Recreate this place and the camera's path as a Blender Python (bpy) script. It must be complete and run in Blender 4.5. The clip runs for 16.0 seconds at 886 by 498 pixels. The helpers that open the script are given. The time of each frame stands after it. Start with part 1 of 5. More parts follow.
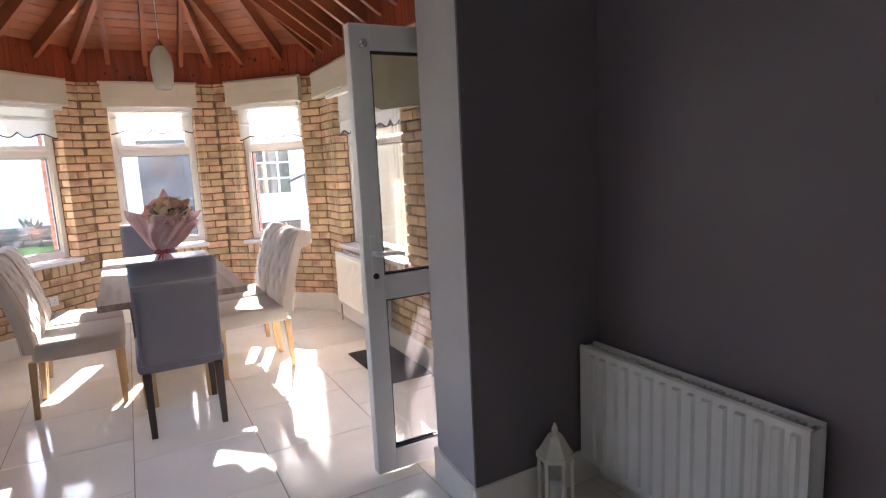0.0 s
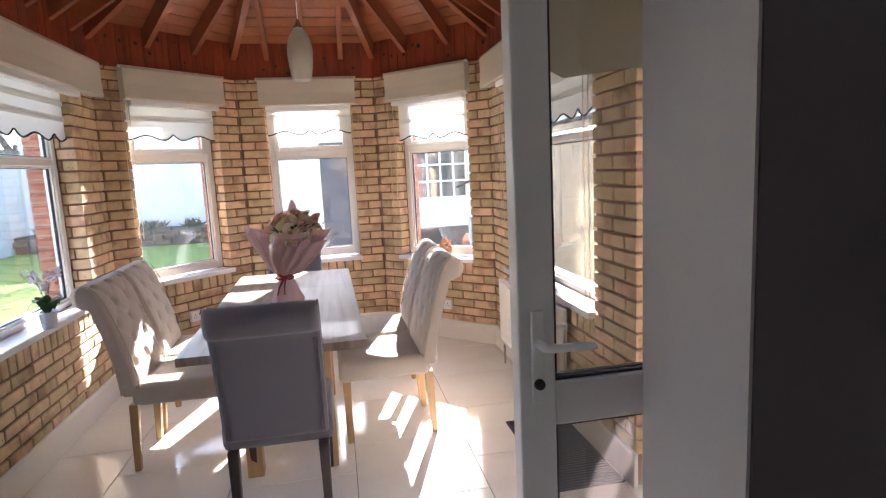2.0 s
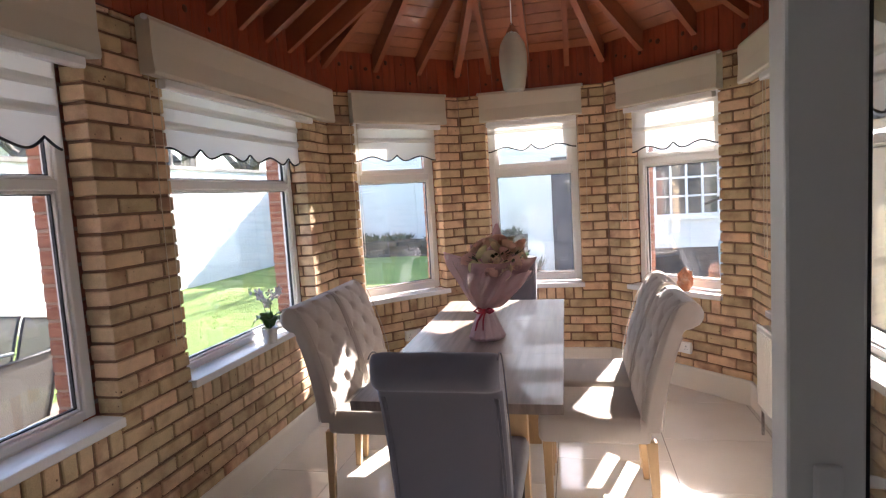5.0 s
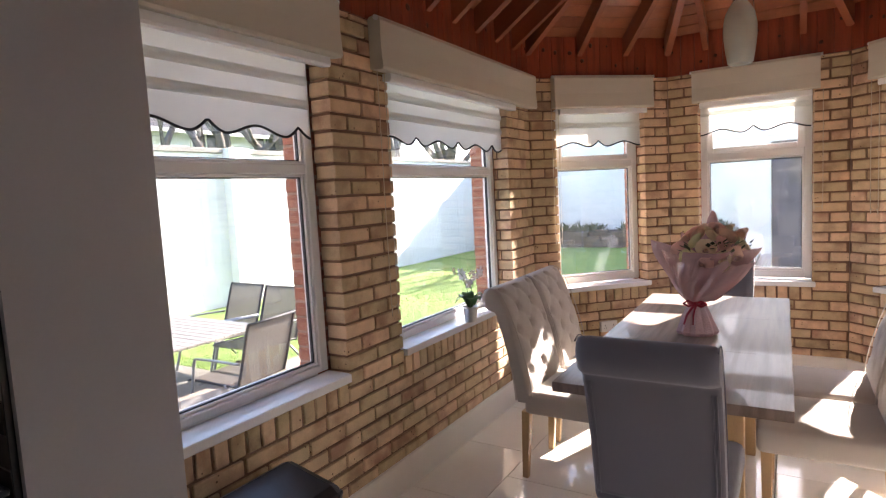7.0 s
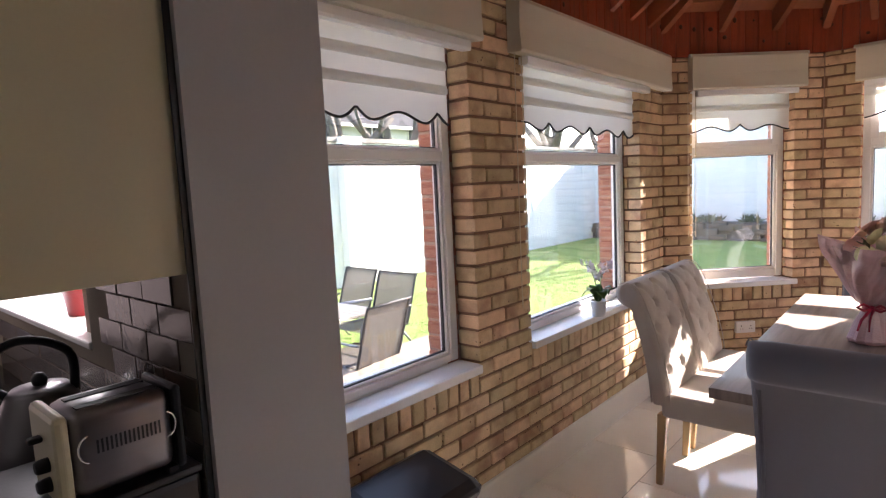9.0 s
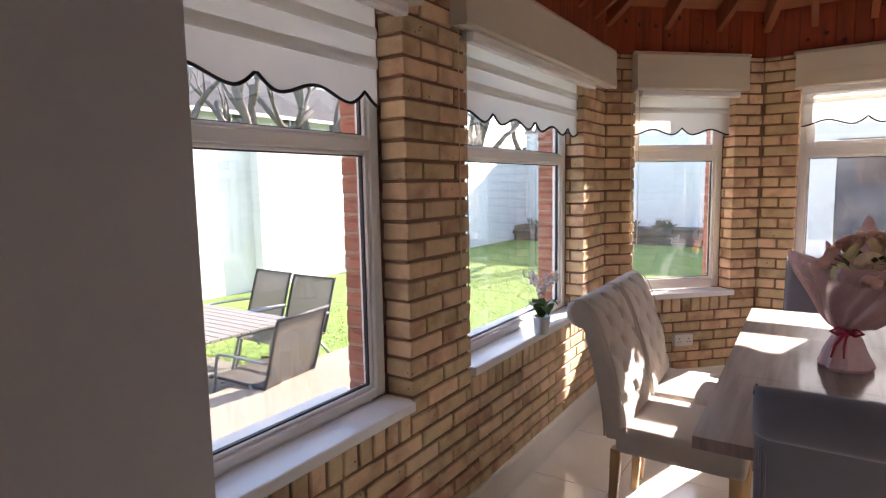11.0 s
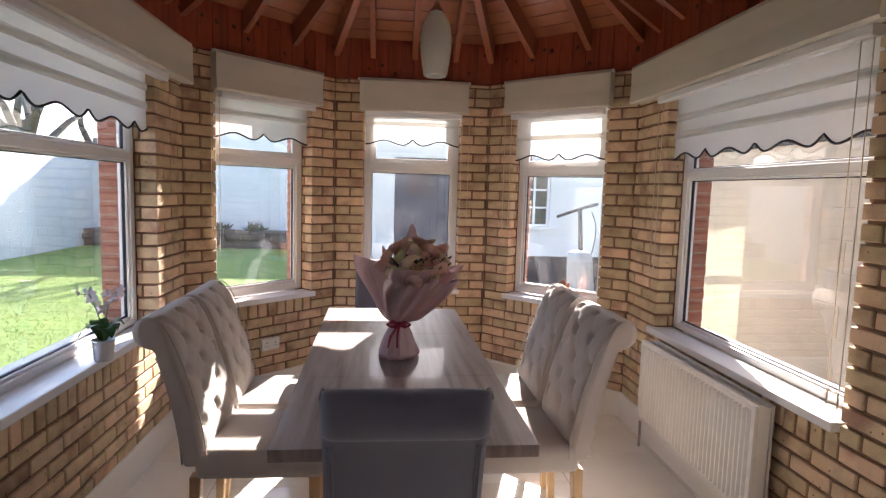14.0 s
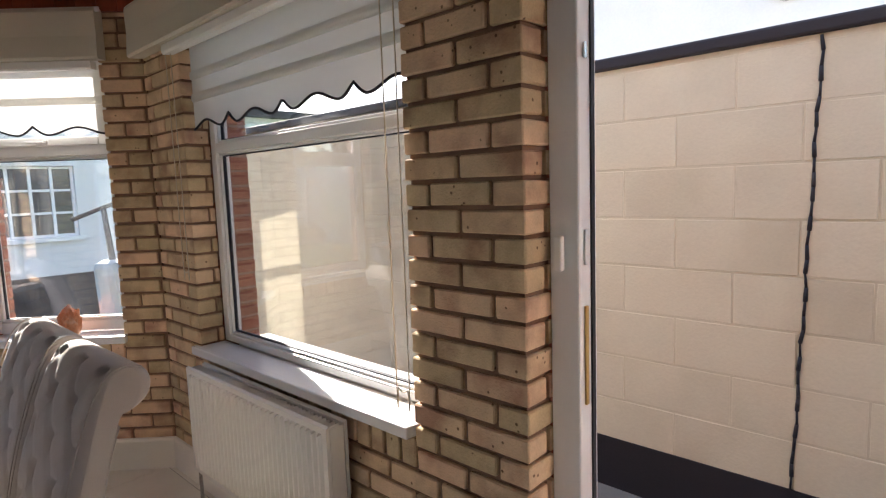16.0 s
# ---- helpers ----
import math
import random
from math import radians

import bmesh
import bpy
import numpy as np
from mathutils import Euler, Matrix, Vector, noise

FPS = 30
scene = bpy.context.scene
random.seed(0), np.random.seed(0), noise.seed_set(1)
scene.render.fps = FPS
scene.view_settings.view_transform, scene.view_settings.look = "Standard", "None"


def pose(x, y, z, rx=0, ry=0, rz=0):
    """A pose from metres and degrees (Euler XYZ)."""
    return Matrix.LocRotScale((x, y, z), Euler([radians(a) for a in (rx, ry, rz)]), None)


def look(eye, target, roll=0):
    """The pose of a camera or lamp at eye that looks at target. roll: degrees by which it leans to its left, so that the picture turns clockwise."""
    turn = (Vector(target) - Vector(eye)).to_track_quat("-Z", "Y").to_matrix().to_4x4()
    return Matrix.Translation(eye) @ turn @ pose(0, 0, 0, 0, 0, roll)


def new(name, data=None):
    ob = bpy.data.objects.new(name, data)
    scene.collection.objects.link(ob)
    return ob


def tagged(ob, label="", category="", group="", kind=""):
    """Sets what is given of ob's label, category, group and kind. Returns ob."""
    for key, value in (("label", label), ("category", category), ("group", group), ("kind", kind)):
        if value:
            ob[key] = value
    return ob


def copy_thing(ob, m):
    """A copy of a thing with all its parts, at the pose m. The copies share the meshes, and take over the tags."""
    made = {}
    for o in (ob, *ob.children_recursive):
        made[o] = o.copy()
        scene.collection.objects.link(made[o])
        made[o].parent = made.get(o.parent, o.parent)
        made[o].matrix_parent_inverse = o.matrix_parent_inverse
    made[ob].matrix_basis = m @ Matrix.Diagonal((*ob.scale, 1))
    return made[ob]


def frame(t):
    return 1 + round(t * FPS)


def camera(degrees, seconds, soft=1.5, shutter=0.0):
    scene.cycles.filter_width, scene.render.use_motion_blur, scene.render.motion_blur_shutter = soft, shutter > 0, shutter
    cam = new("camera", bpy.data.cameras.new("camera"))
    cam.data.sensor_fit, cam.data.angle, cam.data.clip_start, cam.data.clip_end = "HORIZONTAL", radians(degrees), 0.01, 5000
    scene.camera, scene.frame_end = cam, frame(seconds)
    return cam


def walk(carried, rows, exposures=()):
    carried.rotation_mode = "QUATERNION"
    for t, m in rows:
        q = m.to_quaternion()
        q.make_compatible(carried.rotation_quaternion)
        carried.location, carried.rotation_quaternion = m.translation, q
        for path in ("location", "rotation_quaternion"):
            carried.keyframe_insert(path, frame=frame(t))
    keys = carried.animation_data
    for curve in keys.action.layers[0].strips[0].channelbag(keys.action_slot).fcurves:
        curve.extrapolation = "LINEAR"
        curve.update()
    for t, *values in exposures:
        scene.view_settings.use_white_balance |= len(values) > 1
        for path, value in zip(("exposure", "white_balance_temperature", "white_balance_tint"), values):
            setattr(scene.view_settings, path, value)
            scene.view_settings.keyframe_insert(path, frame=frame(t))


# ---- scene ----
cam = camera(75.6, 16.0, soft=1.2)
PATH = [
    (0, (0.54, 0.27, 1.49), (1.48, 2.009, 1.183), -2.8),
    (0.5, (0.727, 0.552, 1.493), (1.507, 2.368, 1.188), -3.1),
    (1, (0.878, 0.821, 1.523), (1.452, 2.714, 1.224), -2.9),
    (1.5, (0.961, 1.126, 1.526), (1.398, 3.057, 1.242), -2.6),
    (2, (1.016, 1.366, 1.522), (1.373, 3.314, 1.245), -2.8),
    (2.5, (1.085, 1.569, 1.527), (1.382, 3.528, 1.257), -2.9),
    (3, (1.145, 1.74, 1.535), (1.408, 3.705, 1.272), -2.8),
    (3.5, (1.158, 1.847, 1.556), (1.362, 3.821, 1.314), -2.9),
    (4, (1.158, 1.868, 1.556), (1.184, 3.857, 1.341), -3.2),
    (4.5, (1.172, 1.869, 1.551), (0.943, 3.846, 1.354), -3.5),
    (5, (1.168, 1.856, 1.549), (0.716, 3.795, 1.364), -3.5),
    (5.2, (1.197, 1.851, 1.575), (0.657, 3.767, 1.383), -3.6),
    (7.5, (1.079, 1.788, 1.519), (-0.068, 3.416, 1.335), -3.0),
    (8, (1.055, 1.78, 1.53), (-0.181, 3.34, 1.334), -3.0),
    (8.5, (0.999, 1.769, 1.524), (-0.302, 3.274, 1.321), -2.8),
    (8.7, (0.972, 1.751, 1.533), (-0.35, 3.238, 1.327), -2.8),
    (10.8, (0.618, 2.066, 1.532), (-0.547, 3.677, 1.312), -1.4),
    (11, (0.6, 2.097, 1.532), (-0.5, 3.753, 1.313), -1.1),
    (11.5, (0.557, 2.138, 1.562), (-0.309, 3.927, 1.339), 0.0),
    (12, (0.562, 2.155, 1.579), (-0.021, 4.056, 1.358), 0.9),
    (12.5, (0.589, 2.133, 1.598), (0.274, 4.096, 1.378), 1.5),
    (13, (0.602, 2.125, 1.599), (0.496, 4.111, 1.386), 1.9),
    (13.5, (0.607, 2.136, 1.587), (0.661, 4.125, 1.378), 1.9),
    (14, (0.642, 2.224, 1.543), (0.837, 4.204, 1.341), 1.7),
    (14.5, (0.742, 2.373, 1.523), (1.064, 4.337, 1.322), 0.8),
    (15, (0.842, 2.544, 1.515), (1.425, 4.447, 1.321), 0.3),
    (15.5, (0.94, 2.709, 1.49), (2.019, 4.383, 1.302), -0.4),
    (16, (1.152, 2.862, 1.462), (2.6, 4.224, 1.247), -2.0),
]
walk(cam, [(t, look(eye, target, roll)) for t, eye, target, roll in PATH],
     exposures=[(0, 3.8, 6150, 17), (0.5, 4.1, 6200, 17), (1.0, 4.02, 6300, 17), (1.5, 3.75, 6300, 17), (2.2, 3.42, 6250, 18), (3.5, 3.17, 6250, 18), (5, 3.0, 6350, 18),
                (8.5, 3.2, 6650, 21), (12, 2.8, 6650, 20), (14.5, 2.7, 6300, 18), (16, 2.27, 6250, 14)])

# ---- light ----
SUN_EL, SUN_AZ = radians(27.8), math.atan2(0.30, 1.0)   # azimuth from +y towards +x
SUN_DIR = Vector((math.sin(SUN_AZ) * math.cos(SUN_EL), math.cos(SUN_AZ) * math.cos(SUN_EL), math.sin(SUN_EL)))
world = bpy.data.worlds.new("sky")
scene.world = world
world.use_nodes = True
wn = world.node_tree.nodes
sky = wn.new("ShaderNodeTexSky")
sky.sky_type, sky.sun_disc = "NISHITA", False
sky.sun_elevation, sky.sun_rotation = SUN_EL, SUN_AZ
wn["Background"].inputs["Strength"].default_value = 0.15
world.node_tree.links.new(sky.outputs[0], wn["Background"].inputs[0])
sun = new("sun", bpy.data.lights.new("sun", "SUN"))
sun.data.energy, sun.data.angle, sun.data.color = 4.5, radians(0.5), (1.0, 0.93, 0.82)
sun.matrix_world = look(SUN_DIR * 30, (0, 0, 0))


def sky_lamp(name, at, target, w, h, power):
    """Sky light standing in a window's opening."""
    o = new(name, bpy.data.lights.new(name, "AREA"))
    o.data.shape, o.data.size, o.data.size_y, o.data.energy, o.data.color = "RECTANGLE", w, h, power, (0.93, 0.96, 1.0)
    o.matrix_world = look(at, target)


def mirrored_sun(z0, z1):
    """Sunlight that the outer face of the right diagonal window's pane throws on to the side wall: a fifth of the sun's own strength."""
    n = Vector((math.sqrt(0.5), math.sqrt(0.5), 0))
    beam = (-SUN_DIR + 2 * SUN_DIR.dot(n) * n).normalized()
    mid = Vector((0.83, 5.37, (z0 + z1) / 2)) + 1.64 * n + 0.45 * beam
    o = new("sun_off_the_pane", bpy.data.lights.new("sun_off_the_pane", "AREA"))
    w, h = 0.62 * 0.88, (z1 - z0) * math.cos(SUN_EL)
    o.data.shape, o.data.size, o.data.size_y, o.data.spread = "RECTANGLE", w, h, radians(0.7)
    o.data.energy, o.data.color = 4.5 / 5 * w * h, (1.0, 0.93, 0.82)
    o.matrix_world = look(mid, mid + beam)


mirrored_sun(0.80, 1.68)
mirrored_sun(1.76, 2.18)
sky_lamp("kitchen_window_light", (-1.37, 2.47, 1.59), (-1.37, 0, 1.0), 1.02, 0.7, 3.5)



# ---- materials ----
def material(name, color, rough=0.6, metal=0.0, var=0.15, scale=8.0, bump=0.15, fine=120.0, rand=0.0, second=None, mix_scale=3.0,
             mix_at=0.55, stretch=(1, 1, 1), transmission=0.0, alpha=1.0, coat=0.0, sheen=0.0, island=0.0, sub=0.0, space="Object", pits=0.0, hue=0.0):
    """A surface with variation at two scales, an optional second colour in blotches, fine relief, and variation from piece to piece."""
    m = bpy.data.materials.new(name)
    m.use_nodes = True
    nt = m.node_tree
    n, l = nt.nodes, nt.links
    bsdf = n["Principled BSDF"]
    co = n.new("ShaderNodeTexCoord")
    mp = n.new("ShaderNodeMapping")
    mp.inputs["Scale"].default_value = stretch
    l.new(co.outputs[space], mp.inputs[0])
    if rand or island:
        info = n.new("ShaderNodeObjectInfo")
        geo = n.new("ShaderNodeNewGeometry")
        rnd = info.outputs["Random"] if rand else geo.outputs["Random Per Island"]
        shift = n.new("ShaderNodeVectorMath")
        shift.operation = "MULTIPLY_ADD"
        comb = n.new("ShaderNodeCombineXYZ")
        for k in range(3):
            l.new(rnd, comb.inputs[k])
        shift.inputs[1].default_value = (13.0, 7.0, 17.0)
        l.new(comb.outputs[0], shift.inputs[0])
        l.new(mp.outputs[0], shift.inputs[2])
        vec = shift.outputs[0]
    else:
        vec = mp.outputs[0]
    big = n.new("ShaderNodeTexNoise")
    big.inputs["Scale"].default_value, big.inputs["Detail"].default_value = scale, 5
    small = n.new("ShaderNodeTexNoise")
    small.inputs["Scale"].default_value, small.inputs["Detail"].default_value = fine, 3
    for t in (big, small):
        l.new(vec, t.inputs["Vector"])
    base = None
    if second:
        blot = n.new("ShaderNodeTexNoise")
        blot.inputs["Scale"].default_value, blot.inputs["Detail"].default_value = mix_scale, 4
        l.new(vec, blot.inputs["Vector"])
        ramp = n.new("ShaderNodeValToRGB")
        ramp.color_ramp.elements[0].position, ramp.color_ramp.elements[1].position = mix_at - 0.1, mix_at + 0.12
        ramp.color_ramp.elements[0].color, ramp.color_ramp.elements[1].color = (*color, 1), (*second, 1)
        l.new(blot.outputs["Fac"], ramp.inputs[0])
        base = ramp.outputs[0]
    hsv = n.new("ShaderNodeHueSaturation")
    if base:
        l.new(base, hsv.inputs["Color"])
    else:
        hsv.inputs["Color"].default_value = (*color, 1)
    val = n.new("ShaderNodeMath")
    val.operation = "MULTIPLY_ADD"
    l.new(big.outputs["Fac"], val.inputs[0])
    val.inputs[1].default_value, val.inputs[2].default_value = 2 * var, 1 - var
    last = val
    sm = n.new("ShaderNodeMath")
    sm.operation = "MULTIPLY_ADD"
    l.new(small.outputs["Fac"], sm.inputs[0])
    sm.inputs[1].default_value = var
    l.new(last.outputs[0], sm.inputs[2])
    last = sm
    if rand or island:
        rr = n.new("ShaderNodeMath")
        rr.operation = "MULTIPLY_ADD"
        l.new(rnd, rr.inputs[0])
        rr.inputs[1].default_value = rand + island
        l.new(last.outputs[0], rr.inputs[2])
        last = rr
    sub_ = n.new("ShaderNodeMath")
    sub_.operation = "SUBTRACT"
    l.new(last.outputs[0], sub_.inputs[0])
    sub_.inputs[1].default_value = var * 0.5 + (rand + island) * 0.5
    l.new(sub_.outputs[0], hsv.inputs["Value"])
    final = hsv.outputs[0]
    if hue and (rand or island):
        hm = n.new("ShaderNodeMath")
        hm.operation = "MULTIPLY_ADD"
        l.new(rnd, hm.inputs[0])
        hm.inputs[1].default_value, hm.inputs[2].default_value = -hue, 0.5 + 0.4 * hue
        l.new(hm.outputs[0], hsv.inputs["Hue"])
    if pits:
        vor = n.new("ShaderNodeTexVoronoi")
        vor.inputs["Scale"].default_value = pits
        l.new(vec, vor.inputs["Vector"])
        pr = n.new("ShaderNodeValToRGB")
        pr.color_ramp.elements[0].position, pr.color_ramp.elements[1].position = 0.07, 0.16
        pr.color_ramp.elements[0].color, pr.color_ramp.elements[1].color = (0.3, 0.25, 0.22, 1), (1, 1, 1, 1)
        pn, pm, pa = n.new("ShaderNodeTexNoise"), n.new("ShaderNodeMapRange"), n.new("ShaderNodeMath")
        pn.inputs["Scale"].default_value, pn.inputs["Detail"].default_value = 17.0, 4
        l.new(vec, pn.inputs["Vector"])
        l.new(pn.outputs["Fac"], pm.inputs["Value"])
        pm.inputs["From Min"].default_value, pm.inputs["From Max"].default_value = 0.50, 0.62
        pm.inputs["To Min"].default_value, pm.inputs["To Max"].default_value = 0.2, -0.06
        l.new(vor.outputs["Distance"], pa.inputs[0])
        l.new(pm.outputs[0], pa.inputs[1])
        l.new(pa.outputs[0], pr.inputs[0])
        mx = n.new("ShaderNodeMix")
        mx.data_type, mx.blend_type = "RGBA", "MULTIPLY"
        mx.inputs[0].default_value = 1.0
        l.new(final, mx.inputs[6])
        l.new(pr.outputs[0], mx.inputs[7])
        final = mx.outputs[2]
    l.new(final, bsdf.inputs["Base Color"])
    rg = n.new("ShaderNodeMath")
    rg.operation = "MULTIPLY_ADD"
    l.new(big.outputs["Fac"], rg.inputs[0])
    rg.inputs[1].default_value, rg.inputs[2].default_value = 0.2 * rough, 0.9 * rough
    l.new(rg.outputs[0], bsdf.inputs["Roughness"])
    bsdf.inputs["Metallic"].default_value = metal
    bsdf.inputs["Transmission Weight"].default_value = transmission
    bsdf.inputs["Alpha"].default_value = alpha
    bsdf.inputs["Coat Weight"].default_value = coat
    bsdf.inputs["Sheen Weight"].default_value = sheen
    if sub:
        bsdf.inputs["Subsurface Weight"].default_value = sub
        bsdf.inputs["Subsurface Radius"].default_value = (0.02, 0.015, 0.01)
    if bump:
        bp = n.new("ShaderNodeBump")
        bp.inputs["Strength"].default_value, bp.inputs["Distance"].default_value = bump, 0.004
        l.new(small.outputs["Fac"], bp.inputs["Height"])
        l.new(bp.outputs[0], bsdf.inputs["Normal"])
    return m


def translucent(name, color, amount=0.5, weave=900.0, gloss=0.0, clear=0.0, crumple=0.0):
    """Thin cloth: partly diffuse, partly letting light through."""
    m = bpy.data.materials.new(name)
    m.use_nodes = True
    n, l = m.node_tree.nodes, m.node_tree.links
    n.remove(n["Principled BSDF"])
    a, b, mix = n.new("ShaderNodeBsdfDiffuse"), n.new("ShaderNodeBsdfTranslucent"), n.new("ShaderNodeMixShader")
    tex = n.new("ShaderNodeTexNoise")
    tex.inputs["Scale"].default_value = 9.0
    ramp = n.new("ShaderNodeValToRGB")
    ramp.color_ramp.elements[0].color = (*[c * 0.94 for c in color], 1)
    ramp.color_ramp.elements[1].color = (*color, 1)
    l.new(tex.outputs["Fac"], ramp.inputs[0])
    fine = n.new("ShaderNodeTexNoise")
    fine.inputs["Scale"].default_value = weave
    bp = n.new("ShaderNodeBump")
    bp.inputs["Strength"].default_value, bp.inputs["Distance"].default_value = 0.1, 0.001
    l.new(fine.outputs["Fac"], bp.inputs["Height"])
    l.new(bp.outputs[0], a.inputs["Normal"])
    for s in (a, b):
        l.new(ramp.outputs[0], s.inputs["Color"])
    mix.inputs[0].default_value = amount
    l.new(a.outputs[0], mix.inputs[1])
    l.new(b.outputs[0], mix.inputs[2])
    last = mix.outputs[0]
    if clear:
        see, m3 = n.new("ShaderNodeBsdfTransparent"), n.new("ShaderNodeMixShader")
        m3.inputs[0].default_value = clear
        l.new(last, m3.inputs[1])
        l.new(see.outputs[0], m3.inputs[2])
        last = m3.outputs[0]
    if gloss:
        shine, m2 = n.new("ShaderNodeBsdfGlossy"), n.new("ShaderNodeMixShader")
        shine.inputs["Roughness"].default_value = 0.16
        m2.inputs[0].default_value = gloss
        l.new(last, m2.inputs[1])
        l.new(shine.outputs[0], m2.inputs[2])
        last = m2.outputs[0]
        if crumple:
            cr, cb = n.new("ShaderNodeTexNoise"), n.new("ShaderNodeBump")
            cr.inputs["Scale"].default_value, cr.inputs["Detail"].default_value = 22.0, 3
            cb.inputs["Strength"].default_value, cb.inputs["Distance"].default_value = crumple, 0.02
            l.new(cr.outputs["Fac"], cb.inputs["Height"])
            l.new(cb.outputs[0], shine.inputs["Normal"])
            l.new(cb.outputs[0], a.inputs["Normal"])
    l.new(last, n["Material Output"].inputs["Surface"])
    return m


def clear_glass(name, tint=(0.97, 0.985, 0.98), dust=0.0):
    """A thin pane: mostly see-through, with a mirror gloss that grows towards grazing, and a film of dust and specks that catches the sun."""
    m = bpy.data.materials.new(name)
    m.use_nodes = True
    n, l = m.node_tree.nodes, m.node_tree.links
    n.remove(n["Principled BSDF"])
    t, g, mix, fr = n.new("ShaderNodeBsdfTransparent"), n.new("ShaderNodeBsdfGlossy"), n.new("ShaderNodeMixShader"), n.new("ShaderNodeLayerWeight")
    t.inputs["Color"].default_value = (*tint, 1)
    g.inputs["Roughness"].default_value = 0.02
    fr.inputs["Blend"].default_value = 0.5
    p5, sc_ = n.new("ShaderNodeMath"), n.new("ShaderNodeMath")
    p5.operation, sc_.operation = "POWER", "MULTIPLY_ADD"
    p5.inputs[1].default_value = 4.5
    sc_.inputs[1].default_value, sc_.inputs[2].default_value = 0.85, 0.10
    l.new(fr.outputs["Facing"], p5.inputs[0])
    l.new(p5.outputs[0], sc_.inputs[0])
    l.new(sc_.outputs[0], mix.inputs[0])
    l.new(t.outputs[0], mix.inputs[1])
    l.new(g.outputs[0], mix.inputs[2])
    last = mix.outputs[0]
    if dust:
        co, no, vo = n.new("ShaderNodeTexCoord"), n.new("ShaderNodeTexNoise"), n.new("ShaderNodeTexVoronoi")
        no.inputs["Scale"].default_value, no.inputs["Detail"].default_value = 5.0, 6
        vo.inputs["Scale"].default_value = 16.0
        l.new(co.outputs["Object"], no.inputs["Vector"])
        l.new(co.outputs["Object"], vo.inputs["Vector"])
        film = n.new("ShaderNodeMapRange")
        film.inputs["From Min"].default_value, film.inputs["From Max"].default_value = 0.35, 0.75
        film.inputs["To Min"].default_value, film.inputs["To Max"].default_value = dust * 0.3, dust * 1.6
        l.new(no.outputs["Fac"], film.inputs["Value"])
        speck = n.new("ShaderNodeMapRange")
        speck.inputs["From Min"].default_value, speck.inputs["From Max"].default_value = 0.09, 0.06
        speck.inputs["To Min"].default_value, speck.inputs["To Max"].default_value = 0.0, dust * 9
        l.new(vo.outputs["Distance"], speck.inputs["Value"])
        add = n.new("ShaderNodeMath")
        l.new(film.outputs[0], add.inputs[0])
        l.new(speck.outputs[0], add.inputs[1])
        tr, m2 = n.new("ShaderNodeBsdfTranslucent"), n.new("ShaderNodeMixShader")
        tr.inputs["Color"].default_value = (0.9, 0.9, 0.9, 1)
        l.new(add.outputs[0], m2.inputs[0])
        l.new(last, m2.inputs[1])
        l.new(tr.outputs[0], m2.inputs[2])
        last = m2.outputs[0]
    l.new(last, n["Material Output"].inputs["Surface"])
    return m


BRICK = material("buff_brick", (0.65, 0.485, 0.295), 0.85, var=0.28, scale=11, bump=0.5, fine=160, rand=0.34, second=(0.38, 0.23, 0.145), mix_scale=6.0, mix_at=0.58, pits=38, hue=0.026)
BRICK_FAR = material("buff_brick_far", (0.65, 0.485, 0.295), 0.85, var=0.28, scale=11, bump=0.5, fine=160, island=0.34, second=(0.38, 0.23, 0.145), mix_scale=6.0, mix_at=0.58, pits=38, hue=0.026)
RED_BRICK = material("red_brick", (0.33, 0.12, 0.075), 0.85, var=0.25, scale=14, bump=0.5, fine=160, rand=0.25)
MORTAR = material("mortar", (0.235, 0.14, 0.09), 0.95, var=0.25, scale=10, bump=0.5, fine=200)
RED_MORTAR = material("pale_mortar", (0.36, 0.25, 0.20), 0.95, var=0.2, scale=10, bump=0.5, fine=200)
UPVC = material("white_upvc", (0.8, 0.8, 0.79), 0.3, var=0.03, scale=3, bump=0.02)
SILLW = material("white_sill", (0.8, 0.8, 0.8), 0.25, var=0.04, scale=4, bump=0.02)
SKIRT = material("cream_skirting", (0.80, 0.78, 0.72), 0.4, var=0.05, scale=5, bump=0.03)
PINE = material("red_pine", (0.28, 0.057, 0.024), 0.35, var=0.35, scale=5, bump=0.12, fine=60, rand=0.3, stretch=(6, 6, 0.7), second=(0.17, 0.035, 0.015), mix_scale=3, mix_at=0.6, coat=0.3)
PINE_CEIL = material("pine_ceiling", (0.34, 0.112, 0.044), 0.4, var=0.25, scale=4, bump=0.12, fine=60, island=0.3, second=(0.24, 0.075, 0.03), mix_scale=5, mix_at=0.62, coat=0.2)
RAFTER = material("pine_rafter", (0.28, 0.085, 0.034), 0.45, var=0.25, scale=6, bump=0.12, fine=60, rand=0.2, coat=0.2)
KNOT = material("pine_knot", (0.07, 0.022, 0.012), 0.45, var=0.3, scale=30, bump=0.1)
TILE = material("cream_floor_tile", (0.86, 0.82, 0.74), 0.1, var=0.06, scale=3, bump=0.01, rand=0.04, second=(0.81, 0.76, 0.67), mix_scale=2.0)
GROUT = material("grout", (0.25, 0.21, 0.17), 0.9, var=0.15)
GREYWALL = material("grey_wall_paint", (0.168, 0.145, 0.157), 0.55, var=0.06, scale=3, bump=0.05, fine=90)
# A paler grey than GREYWALL, for the faces beside the wide opening.
REVEAL = material("pale_grey_wall", (0.42, 0.41, 0.42), 0.5, var=0.05, scale=3, bump=0.05, fine=90)
WHITEP = material("white_paint", (0.78, 0.77, 0.74), 0.5, var=0.05, scale=3, bump=0.05)
GLASS = clear_glass("window_glass", (0.86, 0.86, 0.85), dust=0.007)
